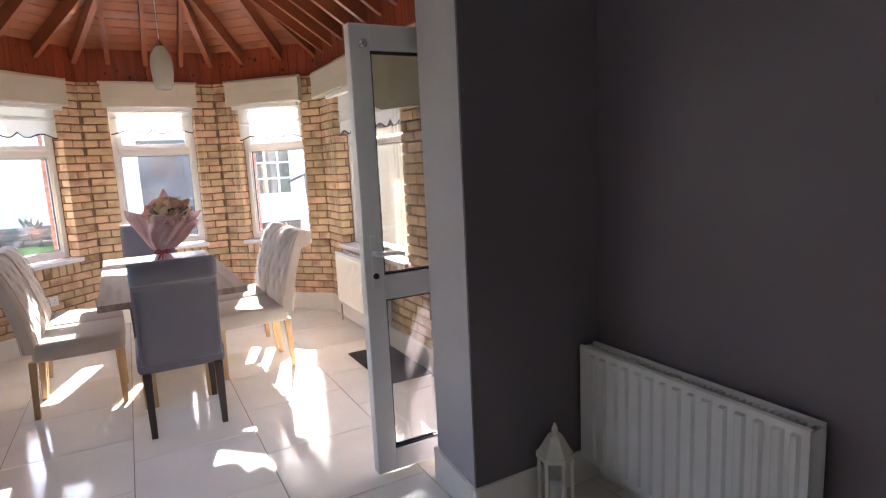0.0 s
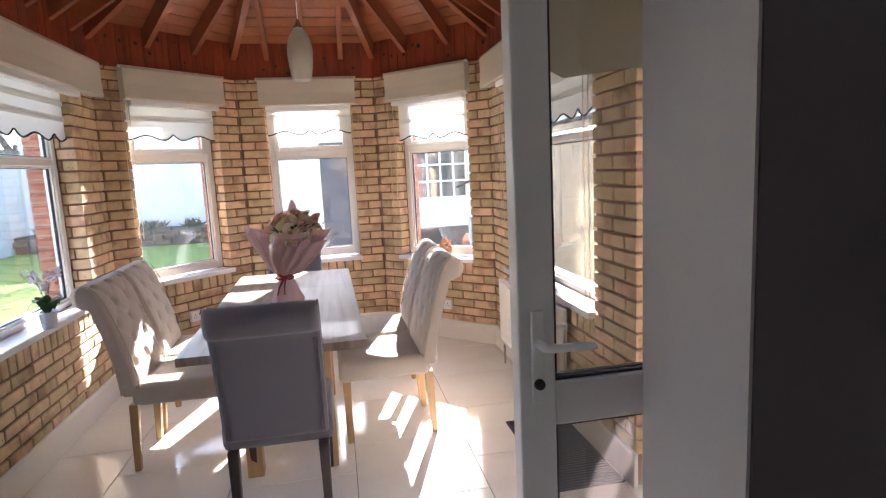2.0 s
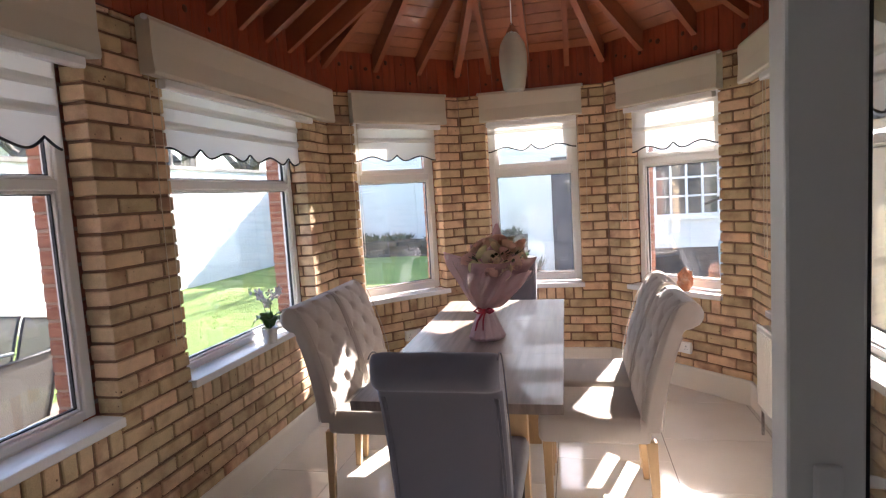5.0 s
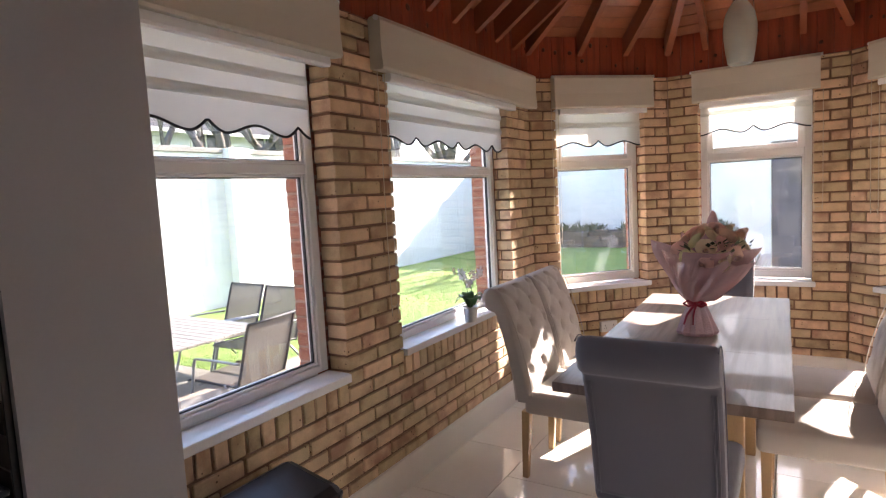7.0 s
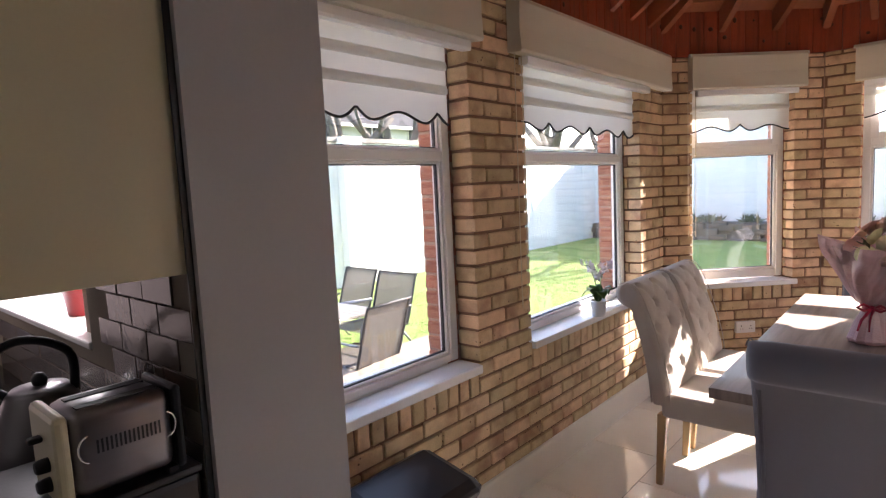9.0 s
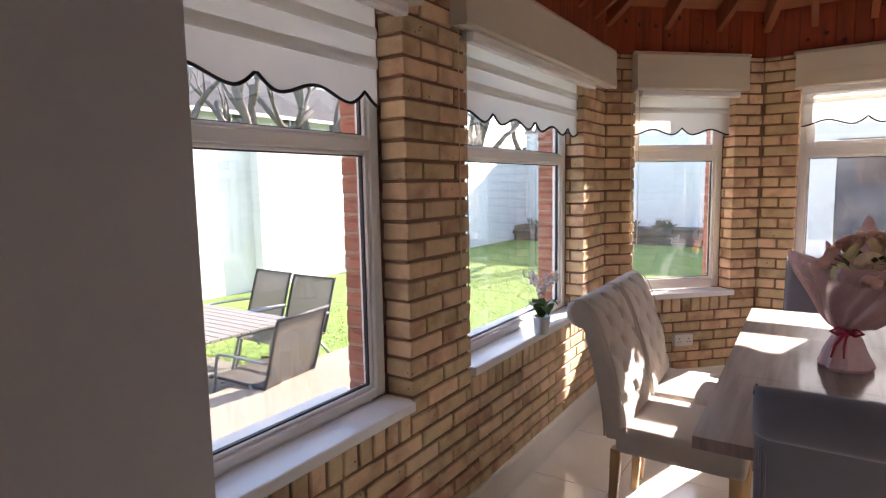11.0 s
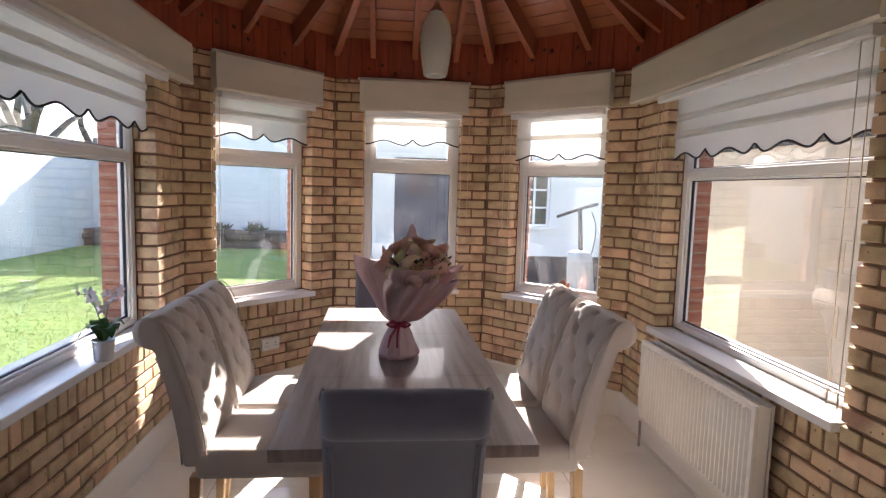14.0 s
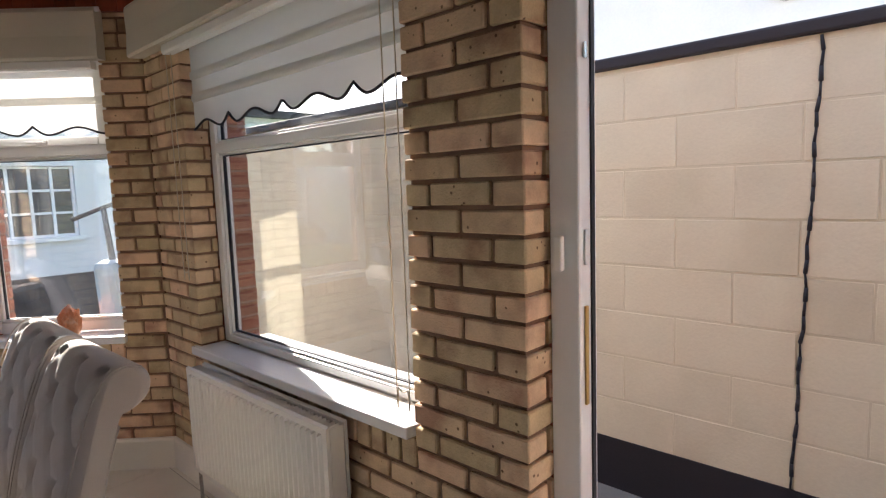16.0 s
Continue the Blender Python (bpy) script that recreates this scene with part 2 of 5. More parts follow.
BLIND = translucent("white_blind_cloth", (0.80, 0.79, 0.75), 0.3)
PELMET = material("cream_pelmet_cloth", (0.60, 0.56, 0.455), 0.75, var=0.05, scale=4, bump=0.1, fine=500, sheen=0.2)
BLACK = material("black_trim", (0.015, 0.015, 0.02), 0.6, var=0.2, bump=0.1)
RADW = material("radiator_enamel", (0.74, 0.73, 0.69), 0.3, var=0.03, bump=0.01)
CHROME = material("chrome", (0.75, 0.75, 0.75), 0.15, 1.0, var=0.05, bump=0.0)
BRASS = material("brass", (0.6, 0.42, 0.16), 0.3, 1.0, var=0.1, bump=0.0)


# ---- helpers for building ----
def box(bm, x0, x1, y0, y1, z0, z1, bev=0.0):
    r = bmesh.ops.create_cube(bm, size=1.0, matrix=Matrix.Translation(((x0 + x1) / 2, (y0 + y1) / 2, (z0 + z1) / 2)) @ Matrix.Diagonal((x1 - x0, y1 - y0, z1 - z0, 1)))
    if bev:
        edges = list({e for v in r["verts"] for e in v.link_edges})
        bmesh.ops.bevel(bm, geom=edges, offset=bev, segments=2, profile=0.5, affect="EDGES", clamp_overlap=True)
    return bm


def boxed(x0, x1, y0, y1, z0, z1, bev=0.0):
    return box(bmesh.new(), x0, x1, y0, y1, z0, z1, bev)


def tube(bm, pts, r=0.01, seg=8, cap=True):
    """A round bar along points; r a number or one per point."""
    pts = [Vector(p) for p in pts]
    rs = r if isinstance(r, (list, tuple)) else [r] * len(pts)
    rings = []
    side = None
    for i, p in enumerate(pts):
        d = (pts[min(i + 1, len(pts) - 1)] - pts[max(i - 1, 0)]).normalized()
        if side is None or abs(side.dot(d)) > 0.95:
            side = d.orthogonal().normalized()
        side = (side - d * side.dot(d)).normalized()
        up = d.cross(side)
        rings.append([bm.verts.new(p + rs[i] * (math.cos(2 * math.pi * k / seg) * side + math.sin(2 * math.pi * k / seg) * up)) for k in range(seg)])
    for a, b in zip(rings, rings[1:]):
        for k in range(seg):
            f = bm.faces.new((a[k], a[(k + 1) % seg], b[(k + 1) % seg], b[k]))
            f.smooth = True
    if cap:
        bm.faces.new(list(reversed(rings[0])))
        bm.faces.new(rings[-1])
    return bm


def lathe(bm, profile, seg=24, at=(0, 0, 0)):
    """A turned shape from (radius, height) pairs."""
    rings = []
    for r, z in profile:
        rings.append([bm.verts.new((at[0] + r * math.cos(2 * math.pi * k / seg), at[1] + r * math.sin(2 * math.pi * k / seg), at[2] + z)) for k in range(seg)])
    for a, b in zip(rings, rings[1:]):
        for k in range(seg):
            f = bm.faces.new((a[k], a[(k + 1) % seg], b[(k + 1) % seg], b[k]))
            f.smooth = True
    if profile[0][0] > 0.0005:
        bm.faces.new(list(reversed(rings[0])))
    if profile[-1][0] > 0.0005:
        bm.faces.new(rings[-1])
    return bm


def extrude_profile(bm, pts, x0, x1, axis="x"):
    """A closed outline of (a, b) pairs drawn out between x0 and x1 along one axis."""
    def at(x, a, b):
        return {"x": (x, a, b), "y": (a, x, b), "z": (a, b, x)}[axis]
    A = [bm.verts.new(at(x0, *p)) for p in pts]
    B = [bm.verts.new(at(x1, *p)) for p in pts]
    n = len(pts)
    for k in range(n):
        bm.faces.new((A[k], A[(k + 1) % n], B[(k + 1) % n], B[k]))
    bm.faces.new(list(reversed(A)))
    bm.faces.new(B)
    bmesh.ops.recalc_face_normals(bm, faces=bm.faces)
    return bm


def mesh_of(name, bm, mat):
    me = bpy.data.meshes.new(name)
    bmesh.ops.recalc_face_normals(bm, faces=bm.faces)
    bm.to_mesh(me)
    bm.free()
    me.materials.append(mat)
    return me


def part(name, bm, mat, parent, label="", at=None):
    ob = new(name, mesh_of(name, bm, mat))
    ob.parent = parent
    if at is not None:
        ob.matrix_basis = at
    if label:
        ob["label"] = label
    return ob


def thing(name, label, category, at=None, group="", kind=""):
    ob = new(name)
    ob.empty_display_size = 0.1
    if at is not None:
        ob.matrix_basis = at
    return tagged(ob, label, category, group, kind)


def solid(name, bm, mat, label, category, at=None, group="", kind=""):
    ob = new(name, mesh_of(name, bm, mat))
    if at is not None:
        ob.matrix_basis = at
    return tagged(ob, label, category, group, kind)


# ---- plan ----
CX, CY, APO = 0.83, 5.37, 1.475            # middle and half width of the eight-sided end
HALF = APO * math.tan(math.pi / 8)
XL, XR, YE = CX - APO, CX + APO, CY + APO
SILL, HEAD, EAVE = 0.70, 2.24, 2.39
GZ = -0.40                                  # garden ground
CORNERS = [(XL, 2.59), (XL, CY + HALF), (CX - HALF, YE), (CX + HALF, YE), (XR, CY + HALF), (XR, 2.53)]
NAMES = ["wall_left", "wall_left_diagonal", "wall_end", "wall_right_diagonal", "wall_right"]
SMALL = (0.225, 0.997, SILL, HEAD)
OPENINGS = [[(0.05, 1.15, SILL, HEAD), (1.59, 2.985, SILL, HEAD)], [SMALL], [SMALL], [SMALL],
            [(0.411, 1.891, SILL, HEAD), (2.312, 3.25, 0.0, 2.12)]]


def wall_pose(a, b):
    d = Vector((b[0] - a[0], b[1] - a[1], 0))
    ang = math.degrees(math.atan2(d.y, d.x))
    return pose(a[0], a[1], 0, 0, 0, ang), d.length


def slab_with_holes(length, holes, y0, y1, z0, z1, grow=0.0, x0=0.0):
    """A wall leaf as boxes round its openings."""
    bm = bmesh.new()
    cuts = sorted({x0, length, *[h[0] - grow for h in holes], *[h[1] + grow for h in holes]})
    for a, b in zip(cuts, cuts[1:]):
        mid = (a + b) / 2
        hs = [h for h in holes if h[0] - grow < mid < h[1] + grow]
        if not hs:
            box(bm, a, b, y0, y1, z0, z1)
        else:
            if hs[0][2] - grow > z0 + 0.01:
                box(bm, a, b, y0, y1, z0, hs[0][2] - grow)
            if hs[0][3] + grow < z1 - 0.01:
                box(bm, a, b, y0, y1, hs[0][3] + grow, z1)
    return bm


WALLS, WALL_M = [], []
for k in range(5):
    m, length = wall_pose(CORNERS[k], CORNERS[k + 1])
    WALL_M.append((m, length))
    bm = slab_with_holes(length, OPENINGS[k], 0.013, 0.1195, 0.0, EAVE, 0.013)
    label = "buff brick wall with dark recessed mortar joints"
    w = solid(NAMES[k], bm, MORTAR, label, "wall", m, kind="structure")
    WALLS.append(w)
    out = slab_with_holes(length + 0.25, [(a + 0.0, b - 0.0, c, d) for a, b, c, d in OPENINGS[k]], 0.205, 0.305, GZ, 2.75, 0.0, x0=-0.25 if k else -0.3)
    part("outer_leaf", out, RED_MORTAR, w, "outer leaf of red brick")

# ---- windows ----
def window(k, hole, n, style, horns=(0.02, 0.02), nose=0.035):
    m, length = WALL_M[k]
    u0, u1, z0, z1 = hole
    w = thing("window_%d" % n, "white plastic window with a top-hung fanlight" if style == "fan" else "large white plastic picture window with a toplight", "window", m, kind="structure")
    fy0, fy1 = 0.122, 0.19
    t, zt, bar = (0.05, 1.66, 0.045) if style == "big" else (0.05, 1.695, 0.065)
    zb = z0 + 0.045
    low = 0.035 if style == "big" else 0.06
    bm = bmesh.new()
    box(bm, u0, u0 + t, fy0, fy1, zb, z1, 0.006)
    box(bm, u1 - t, u1, fy0, fy1, zb, z1, 0.006)
    box(bm, u0 + t, u1 - t, fy0, fy1, z1 - t, z1, 0.006)
    box(bm, u0 + t, u1 - t, fy0, fy1, zb, zb + low, 0.006)
    box(bm, u0 + t, u1 - t, fy0, fy1, zt, zt + bar, 0.006)
    part("window_frame", bm, UPVC, w)
    s = 0.013 if style == "big" else 0.016
    bead = bmesh.new()
    a, b = u0 + t, u1 - t
    for c, d in ((zb + low, zt), (zt + bar, z1 - t)):
        box(bead, a, a + s, fy0 + 0.012, fy1 - 0.012, c, d, 0.004)
        box(bead, b - s, b, fy0 + 0.012, fy1 - 0.012, c, d, 0.004)
        box(bead, a + s, b - s, fy0 + 0.012, fy1 - 0.012, c, c + s, 0.004)
        box(bead, a + s, b - s, fy0 + 0.012, fy1 - 0.012, d - s, d, 0.004)
    part("glazing_bead", bead, UPVC, w)
    seal, g4 = bmesh.new(), 0.0045
    for c, d in ((zb + low + s, zt - s), (zt + bar + s, z1 - t - s)):
        box(seal, a + s, a + s + g4, 0.148, 0.164, c, d)
        box(seal, b - s - g4, b - s, 0.148, 0.164, c, d)
        box(seal, a + s + g4, b - s - g4, 0.148, 0.164, c, c + g4)
        box(seal, a + s + g4, b - s - g4, 0.148, 0.164, d - g4, d)
    part("gasket", seal, BLACK, w, "black rubber glazing gasket")
    if style == "fan":
        sash = bmesh.new()
        c, d, q = zt + 0.055, z1 - t + 0.01, 0.045
        box(sash, a - 0.01, a + q, fy0 - 0.012, fy0 + 0.01, c, d, 0.005)
        box(sash, b - q, b + 0.01, fy0 - 0.012, fy0 + 0.01, c, d, 0.005)
        box(sash, a + q, b - q, fy0 - 0.012, fy0 + 0.01, c, c + q, 0.005)
        box(sash, a + q, b - q, fy0 - 0.012, fy0 + 0.01, d - q, d, 0.005)
        part("fanlight_sash", sash, UPVC, w)
        hb = bmesh.new()
        mid = (a + b) / 2
        box(hb, mid - 0.03, mid + 0.03, fy0 - 0.024, fy0 - 0.012, c + 0.01, c + 0.03, 0.004)
        box(hb, mid - 0.075, mid + 0.015, fy0 - 0.034, fy0 - 0.024, c + 0.012, c + 0.024, 0.004)
        part("handle", hb, UPVC, w, "white plastic window handle")
    for c, d in ((zb + low, zt), (zt + bar, z1 - t)):
        g = part("pane", boxed(a + s * 0.5, b - s * 0.5, 0.154, 0.158, c + s * 0.5, d - s * 0.5), GLASS, w)
        g.visible_shadow = False
    bm = boxed(u0 - horns[0], u1 + horns[1], -nose, -0.001, z0 + 0.002, z0 + 0.042, 0.006)
    box(bm, u0 + 0.002, u1 - 0.002, -0.005, 0.122, z0 + 0.004, z0 + 0.041)
    part("window_sill", bm, SILLW, w, "white painted window board")
    part("outer_sill", boxed(u0, u1, 0.19, 0.36, z0 - 0.03, z0 + 0.03, 0.006), SKIRT, w)
    return w


SILL_ENDS = [((0.02, -0.004), 0.025), ((-0.004, 0.02), 0.022), ((0.02, 0.02), 0.035), ((0.02, 0.02), 0.035), ((0.02, 0.02), 0.035), ((0.035, -0.002), 0.035)]
count = 0
for k, hs in enumerate(OPENINGS):
    for h in hs:
        if h[2] > 0:
            count += 1
            window(k, h, count, "fan" if k in (1, 2, 3) else "big", *SILL_ENDS[count - 1])


# ---- blinds ----
def scallop(s, modules, phase):
    """Height of the wavy edge: sharp upward points with a trough on either side and a broad arch between."""
    x = s * modules + phase
    d = abs(x - round(x))
    if d < 0.17:
        return 0.046 * (1 - d / 0.17) ** 1.7
    return 0.036 * 0.5 * (1 - math.cos(math.pi * (d - 0.17) / 0.33))


def blind(k, pel, cloth, modules, drop, phase=0.0):
    m, length = WALL_M[k]
    b = thing("roller_blind", "cream pelmet blind, half drawn, scalloped edge with black trim", "blind", m, group="window blinds")
    p0, p1 = pel
    prof = [(-0.004, 2.155), (-0.075, 2.148), (-0.082, 2.16), (-0.075, 2.26), (-0.078, 2.375), (-0.066, 2.398), (-0.03, 2.402), (-0.004, 2.395)]
    bm = extrude_profile(bmesh.new(), prof, p0, p1)
    part("pelmet", bm, PELMET, b, "cream cloth pelmet")
    bm = bmesh.new()
    for z, y, r in ((2.388, -0.058, 0.012),):
        tube(bm, [(p0 - 0.015, y, z), (p1 + 0.015, y, z)], r, 10)
    part("top_rod", bm, UPVC, b)
    prof = [(-0.004, 2.11), (-0.05, 2.105), (-0.056, 2.115), (-0.056, 2.145), (-0.004, 2.146)]
    part("lower_rail", extrude_profile(bmesh.new(), prof, max(p0 + 0.05, cloth[0] - 0.05), min(p1 - 0.05, cloth[1] + 0.05)), UPVC, b)
    c0, c1 = cloth
    bm = bmesh.new()
    N, R = 90, 24
    rows = []
    for j in range(R + 1):
        v = j / R
        row = []
        for i in range(N + 1):
            s = i / N
            zlow = drop + scallop(s, modules, phase)
            z = 2.14 + (zlow - 2.14) * v
            y = 0.05
            row.append(bm.verts.new((c0 + (c1 - c0) * s, y, z)))
        rows.append(row)
    for a, c in zip(rows, rows[1:]):
        for i in range(N):
            f = bm.faces.new((a[i], a[i + 1], c[i + 1], c[i]))
            f.smooth = True
    part("cloth", bm, BLIND, b, "white translucent blind cloth")
    for up in ((0.125, 0.225) if c1 - c0 > 0.9 else (0.15,)):
        za = drop + up
        bm = bmesh.new()
        lip = [[bm.verts.new((x, y, z)) for x in (c0 + 0.002, c1 - 0.002)] for y, z in ((0.049, za), (0.042, za + 0.004), (0.040, za + 0.022), (0.045, za + 0.038))]
        for a, c in zip(lip, lip[1:]):
            bm.faces.new((a[0], a[1], c[1], c[0])).smooth = True
        part("fold", bm, BLIND, b, "doubled fold of the cloth")
    bm = tube(bmesh.new(), [(c0 + (c1 - c0) * i / N, 0.046, drop + scallop(i / N, modules, phase)) for i in range(N + 1)], 0.0055, 6)
    part("trim", bm, BLACK, b, "black wavy piping")
    return b


blind(0, (0.0, 1.17), (0.03, 1.065), 2.331, 1.806, 0.82)
blind(0, (1.455, 3.375), (1.595, 2.985), 2.98, 1.817, 0.36)
for k in (1, 2, 3):
    blind(k, (0.19, 1.04), (0.235, 0.987), 1.66, (1.86, 1.90, 1.80)[k - 1], 0.17)
blind(4, (0.02, 1.97), (0.425, 1.877), 3.40, 1.768, 0.21)

# ---- roof ----
PITCH = radians(34)
RISE = math.tan(PITCH)
RAFT_Z, DEEP = 2.55, 0.12
CEIL_Z = RAFT_Z + DEEP / math.cos(PITCH)
YK = 2.59                                   # room starts here


def roof_plane(a, b, top_a, top_b):
    """Boards across one slope, each a proud strip, from the eave a-b up to the ridge top_a-top_b."""
    bm = bmesh.new()
    a, b, ta, tb = (Vector(p) for p in (a, b, top_a, top_b))
    run = max((ta - a).length, (tb - b).length)
    n = max(3, int(((ta + tb) / 2 - (a + b) / 2).length / 0.095))
    nrm = (b - a).cross(ta - a if (ta - a).length > 0.1 else tb - a).normalized()
    if nrm.z < 0:
        nrm = -nrm
    for i in range(n):
        f0, f1 = i / n + 0.0016, (i + 1) / n - 0.0016
        q = [a.lerp(ta, f0), b.lerp(tb, f0), b.lerp(tb, f1), a.lerp(ta, f1)]
        lo = [bm.verts.new(p) for p in q]
        hi = [bm.verts.new(p + nrm * 0.02) for p in q]
        bm.faces.new(lo)
        bm.faces.new(hi)
        for e in range(4):
            bm.faces.new((lo[e], lo[(e + 1) % 4], hi[(e + 1) % 4], hi[e]))
    q = [a, b, tb, ta]
    lo = [bm.verts.new(p + nrm * 0.016) for p in q]
    hi = [bm.verts.new(p + nrm * 0.12) for p in q]
    if (ta - tb).length < 0.01:
        lo, hi = lo[:3], hi[:3]
    bm.faces.new(lo)
    bm.faces.new(hi)
    for e in range(len(lo)):
        bm.faces.new((lo[e], lo[(e + 1) % len(lo)], hi[(e + 1) % len(lo)], hi[e]))
    return bm


APEX = Vector((CX, CY, CEIL_Z + APO * RISE))
ridge0 = Vector((CX, YK - 0.4, APEX.z))
slopes = [((XL, YK - 0.4), (XL, CY + HALF)), ((XL, CY + HALF), (CX - HALF, YE)), ((CX - HALF, YE), (CX + HALF, YE)), ((CX + HALF, YE), (XR, CY + HALF)), ((XR, CY + HALF), (XR, YK - 0.4))]
for i, (a, b) in enumerate(slopes):
    ta = ridge0 if i == 0 else APEX
    tb = ridge0 if i == 4 else APEX
    if i == 0:
        # main slope up to where the hip begins, then the hip triangle
        bm = roof_plane((*a, CEIL_Z), (XL, CY, CEIL_Z), ridge0, APEX)
        bm2 = roof_plane((XL, CY, CEIL_Z), (*b, CEIL_Z), APEX, APEX)
        solid("ceiling", bm2, PINE_CEIL, "varnished pine board ceiling", "ceiling", kind="structure")
    elif i == 4:
        bm = roof_plane((XR, CY, CEIL_Z), (*b, CEIL_Z), APEX, ridge0)
        bm2 = roof_plane((*a, CEIL_Z), (XR, CY, CEIL_Z), APEX, APEX)
        solid("ceiling", bm2, PINE_CEIL, "varnished pine board ceiling", "ceiling", kind="structure")
    else:
        bm = roof_plane((*a, CEIL_Z), (*b, CEIL_Z), APEX, APEX)
    solid("ceiling", bm, PINE_CEIL, "varnished pine board ceiling", "ceiling", kind="structure")


def rafter(foot, up, length, parent, wide=0.042):
    """One rafter from its foot at the wall, running inwards along the flat direction up."""
    bm = bmesh.new()
    d = Vector((up[0], up[1], RISE * up[2])).normalized()
    side = Vector((-up[1], up[0], 0)).normalized() * wide / 2
    n = side.cross(d).normalized()
    if n.z < 0:
        n = -n
    p0 = Vector((foot[0], foot[1], RAFT_Z)) - d * 0.03
    p1 = Vector((foot[0], foot[1], RAFT_Z)) + d * length
    vs = []
    for p in (p0, p1):
        for s, h in ((-1, 0), (1, 0), (1, DEEP + 0.004), (-1, DEEP + 0.004)):
            vs.append(bm.verts.new(p + side * s + n * h))
    for f in ((0, 1, 2, 3), (7, 6, 5, 4), (0, 4, 5, 1), (1, 5, 6, 2), (2, 6, 7, 3), (3, 7, 4, 0)):
        bm.faces.new([vs[i] for i in f])
    return part("rafter", bm, RAFTER, parent)


frame_ob = thing("roof_rafters", "exposed varnished pine rafters meeting at the apex", "rafters", kind="structure")
sl = 1 / math.cos(PITCH)
RC = APO / math.cos(math.pi / 8)
for ang in (157.5, 112.5, 67.5, 22.5):
    c, s = math.cos(radians(ang)), math.sin(radians(ang))
    # hip: flatter than the slopes
    rafter((CX + RC * c, CY + RC * s), (-c, -s, math.cos(math.pi / 8)), RC / math.cos(math.atan(RISE * math.cos(math.pi / 8))), frame_ob, 0.05)
for ang in (135, 90, 45):
    n = Vector((math.cos(radians(ang)), math.sin(radians(ang))))
    tng = Vector((-n.y, n.x))
    for off in {135: (-0.37, 0.28), 90: (-0.53, 0.0, 0.53), 45: (-0.37, 0.37)}[ang]:
        foot = Vector((CX, CY)) + n * APO + tng * off * HALF
        rafter(foot, (-n.x, -n.y, 1), (APO - abs(off) * APO * 0.98) * sl if off else APO * sl, frame_ob)
yy = CY + 0.36
while yy > YK - 0.3:
    over = max(0.0, yy - CY) / HALF
    for x, sx in ((XL, 1), (XR, -1)):
        rafter((x, yy), (sx, 0, 1), (APO * (1 - over)) * sl, frame_ob)
    yy -= 0.285
part("ridge_board", boxed(CX - 0.02, CX + 0.02, YK - 0.3, CY, APEX.z - DEEP * 1.5, APEX.z - 0.02), RAFTER, frame_ob)

# upright boards between the brick and the roof slope
for k in range(5):
    m, length = WALL_M[k]
    c = solid("cladding", boxed(-0.02, length + 0.02, 0.012, 0.3, EAVE + 0.001, CEIL_Z + 0.05), PINE, "varnished red pine upright boards with dark knots", "cladding", m, kind="structure")
    n = round(length / 0.102)
    shared = mesh_of("plank", boxed(0.0015, length / n - 0.0015, -0.008, 0.014, EAVE + 0.002, CEIL_Z + 0.02, 0.003), PINE)
    for i in range(n):
        pl = new("plank", shared)
        pl.parent = c
        pl.matrix_basis = pose(i * length / n, 0, 0)
        if random.random() < 0.55:
            bm = bmesh.new()
            r = random.uniform(0.008, 0.02)
            lathe(bm, [(r, 0), (r * 0.6, 0.0012), (0.0003, 0.0014)], 10)
            bmesh.ops.scale(bm, vec=(random.uniform(0.7, 1.3), 1, 1), verts=bm.verts)
            part("knot", bm, KNOT, pl, at=pose(0.05 + random.uniform(-0.025, 0.025), -0.0082, random.uniform(EAVE + 0.05, CEIL_Z - 0.05), 90, 0, 0))

# ---- floor ----
base = solid("floor", boxed(-3.2, 2.9, -2.6, 6.95, -0.14, -0.003), GROUT, "glossy cream porcelain floor tiles with thin dark joints", "floor", kind="structure")
TX0, TY0, TW, TL = 0.40, 4.16, 0.622, 0.622
shared_tile = mesh_of("tile", boxed(0.0018, TW - 0.0018, 0.0018, TL - 0.0018, -0.012, 0.0, 0.0015), TILE)
for i in range(-4, 4):
    for j in range(-12 if i % 2 else -11, 5):
        x, y = TX0 + i * TW, TY0 + (j + (0.5 if i % 2 else 0.0)) * TL
        tl = new("tile", shared_tile)
        tl.parent = base
        tl.matrix_basis = pose(x, y, 0)

# ---- kitchen shell ----
solid("wall_kitchen_right_stub", extrude_profile(bmesh.new(), [(1.656, 2.14), (2.7, 2.14), (2.7, 2.53), (1.692, 2.53)], 0, 2.6, "z"), GREYWALL, "dark grey painted wall end beside the opening", "wall", kind="structure")
solid("wall_reveal_right", extrude_profile(bmesh.new(), [(1.648, 2.143), (1.6545, 2.143), (1.6905, 2.53), (1.684, 2.53)], 0.15, 2.44, "z"), REVEAL, "paler grey reveal of the wide opening", "wall", kind="structure")
solid("wall_kitchen_right", boxed(2.33, 2.7, -2.6, 2.139, 0, 2.6), GREYWALL, "dark grey painted kitchen wall", "wall", kind="structure")
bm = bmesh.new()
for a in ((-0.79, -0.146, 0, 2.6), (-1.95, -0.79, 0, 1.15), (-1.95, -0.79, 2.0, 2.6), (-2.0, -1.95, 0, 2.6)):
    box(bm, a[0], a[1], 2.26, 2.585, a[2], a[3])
solid("wall_kitchen_left_stub", bm, REVEAL, "paler grey wall end beside the opening", "wall", kind="structure")
# Unseen wall, white so that it throws lamp light on to the grey walls.
solid("wall_kitchen_back", boxed(-2.2, 2.7, -3.0, -2.6, 0, 2.6), WHITEP, "unseen white back wall, added to bounce light into the kitchen", "wall", kind="structure")
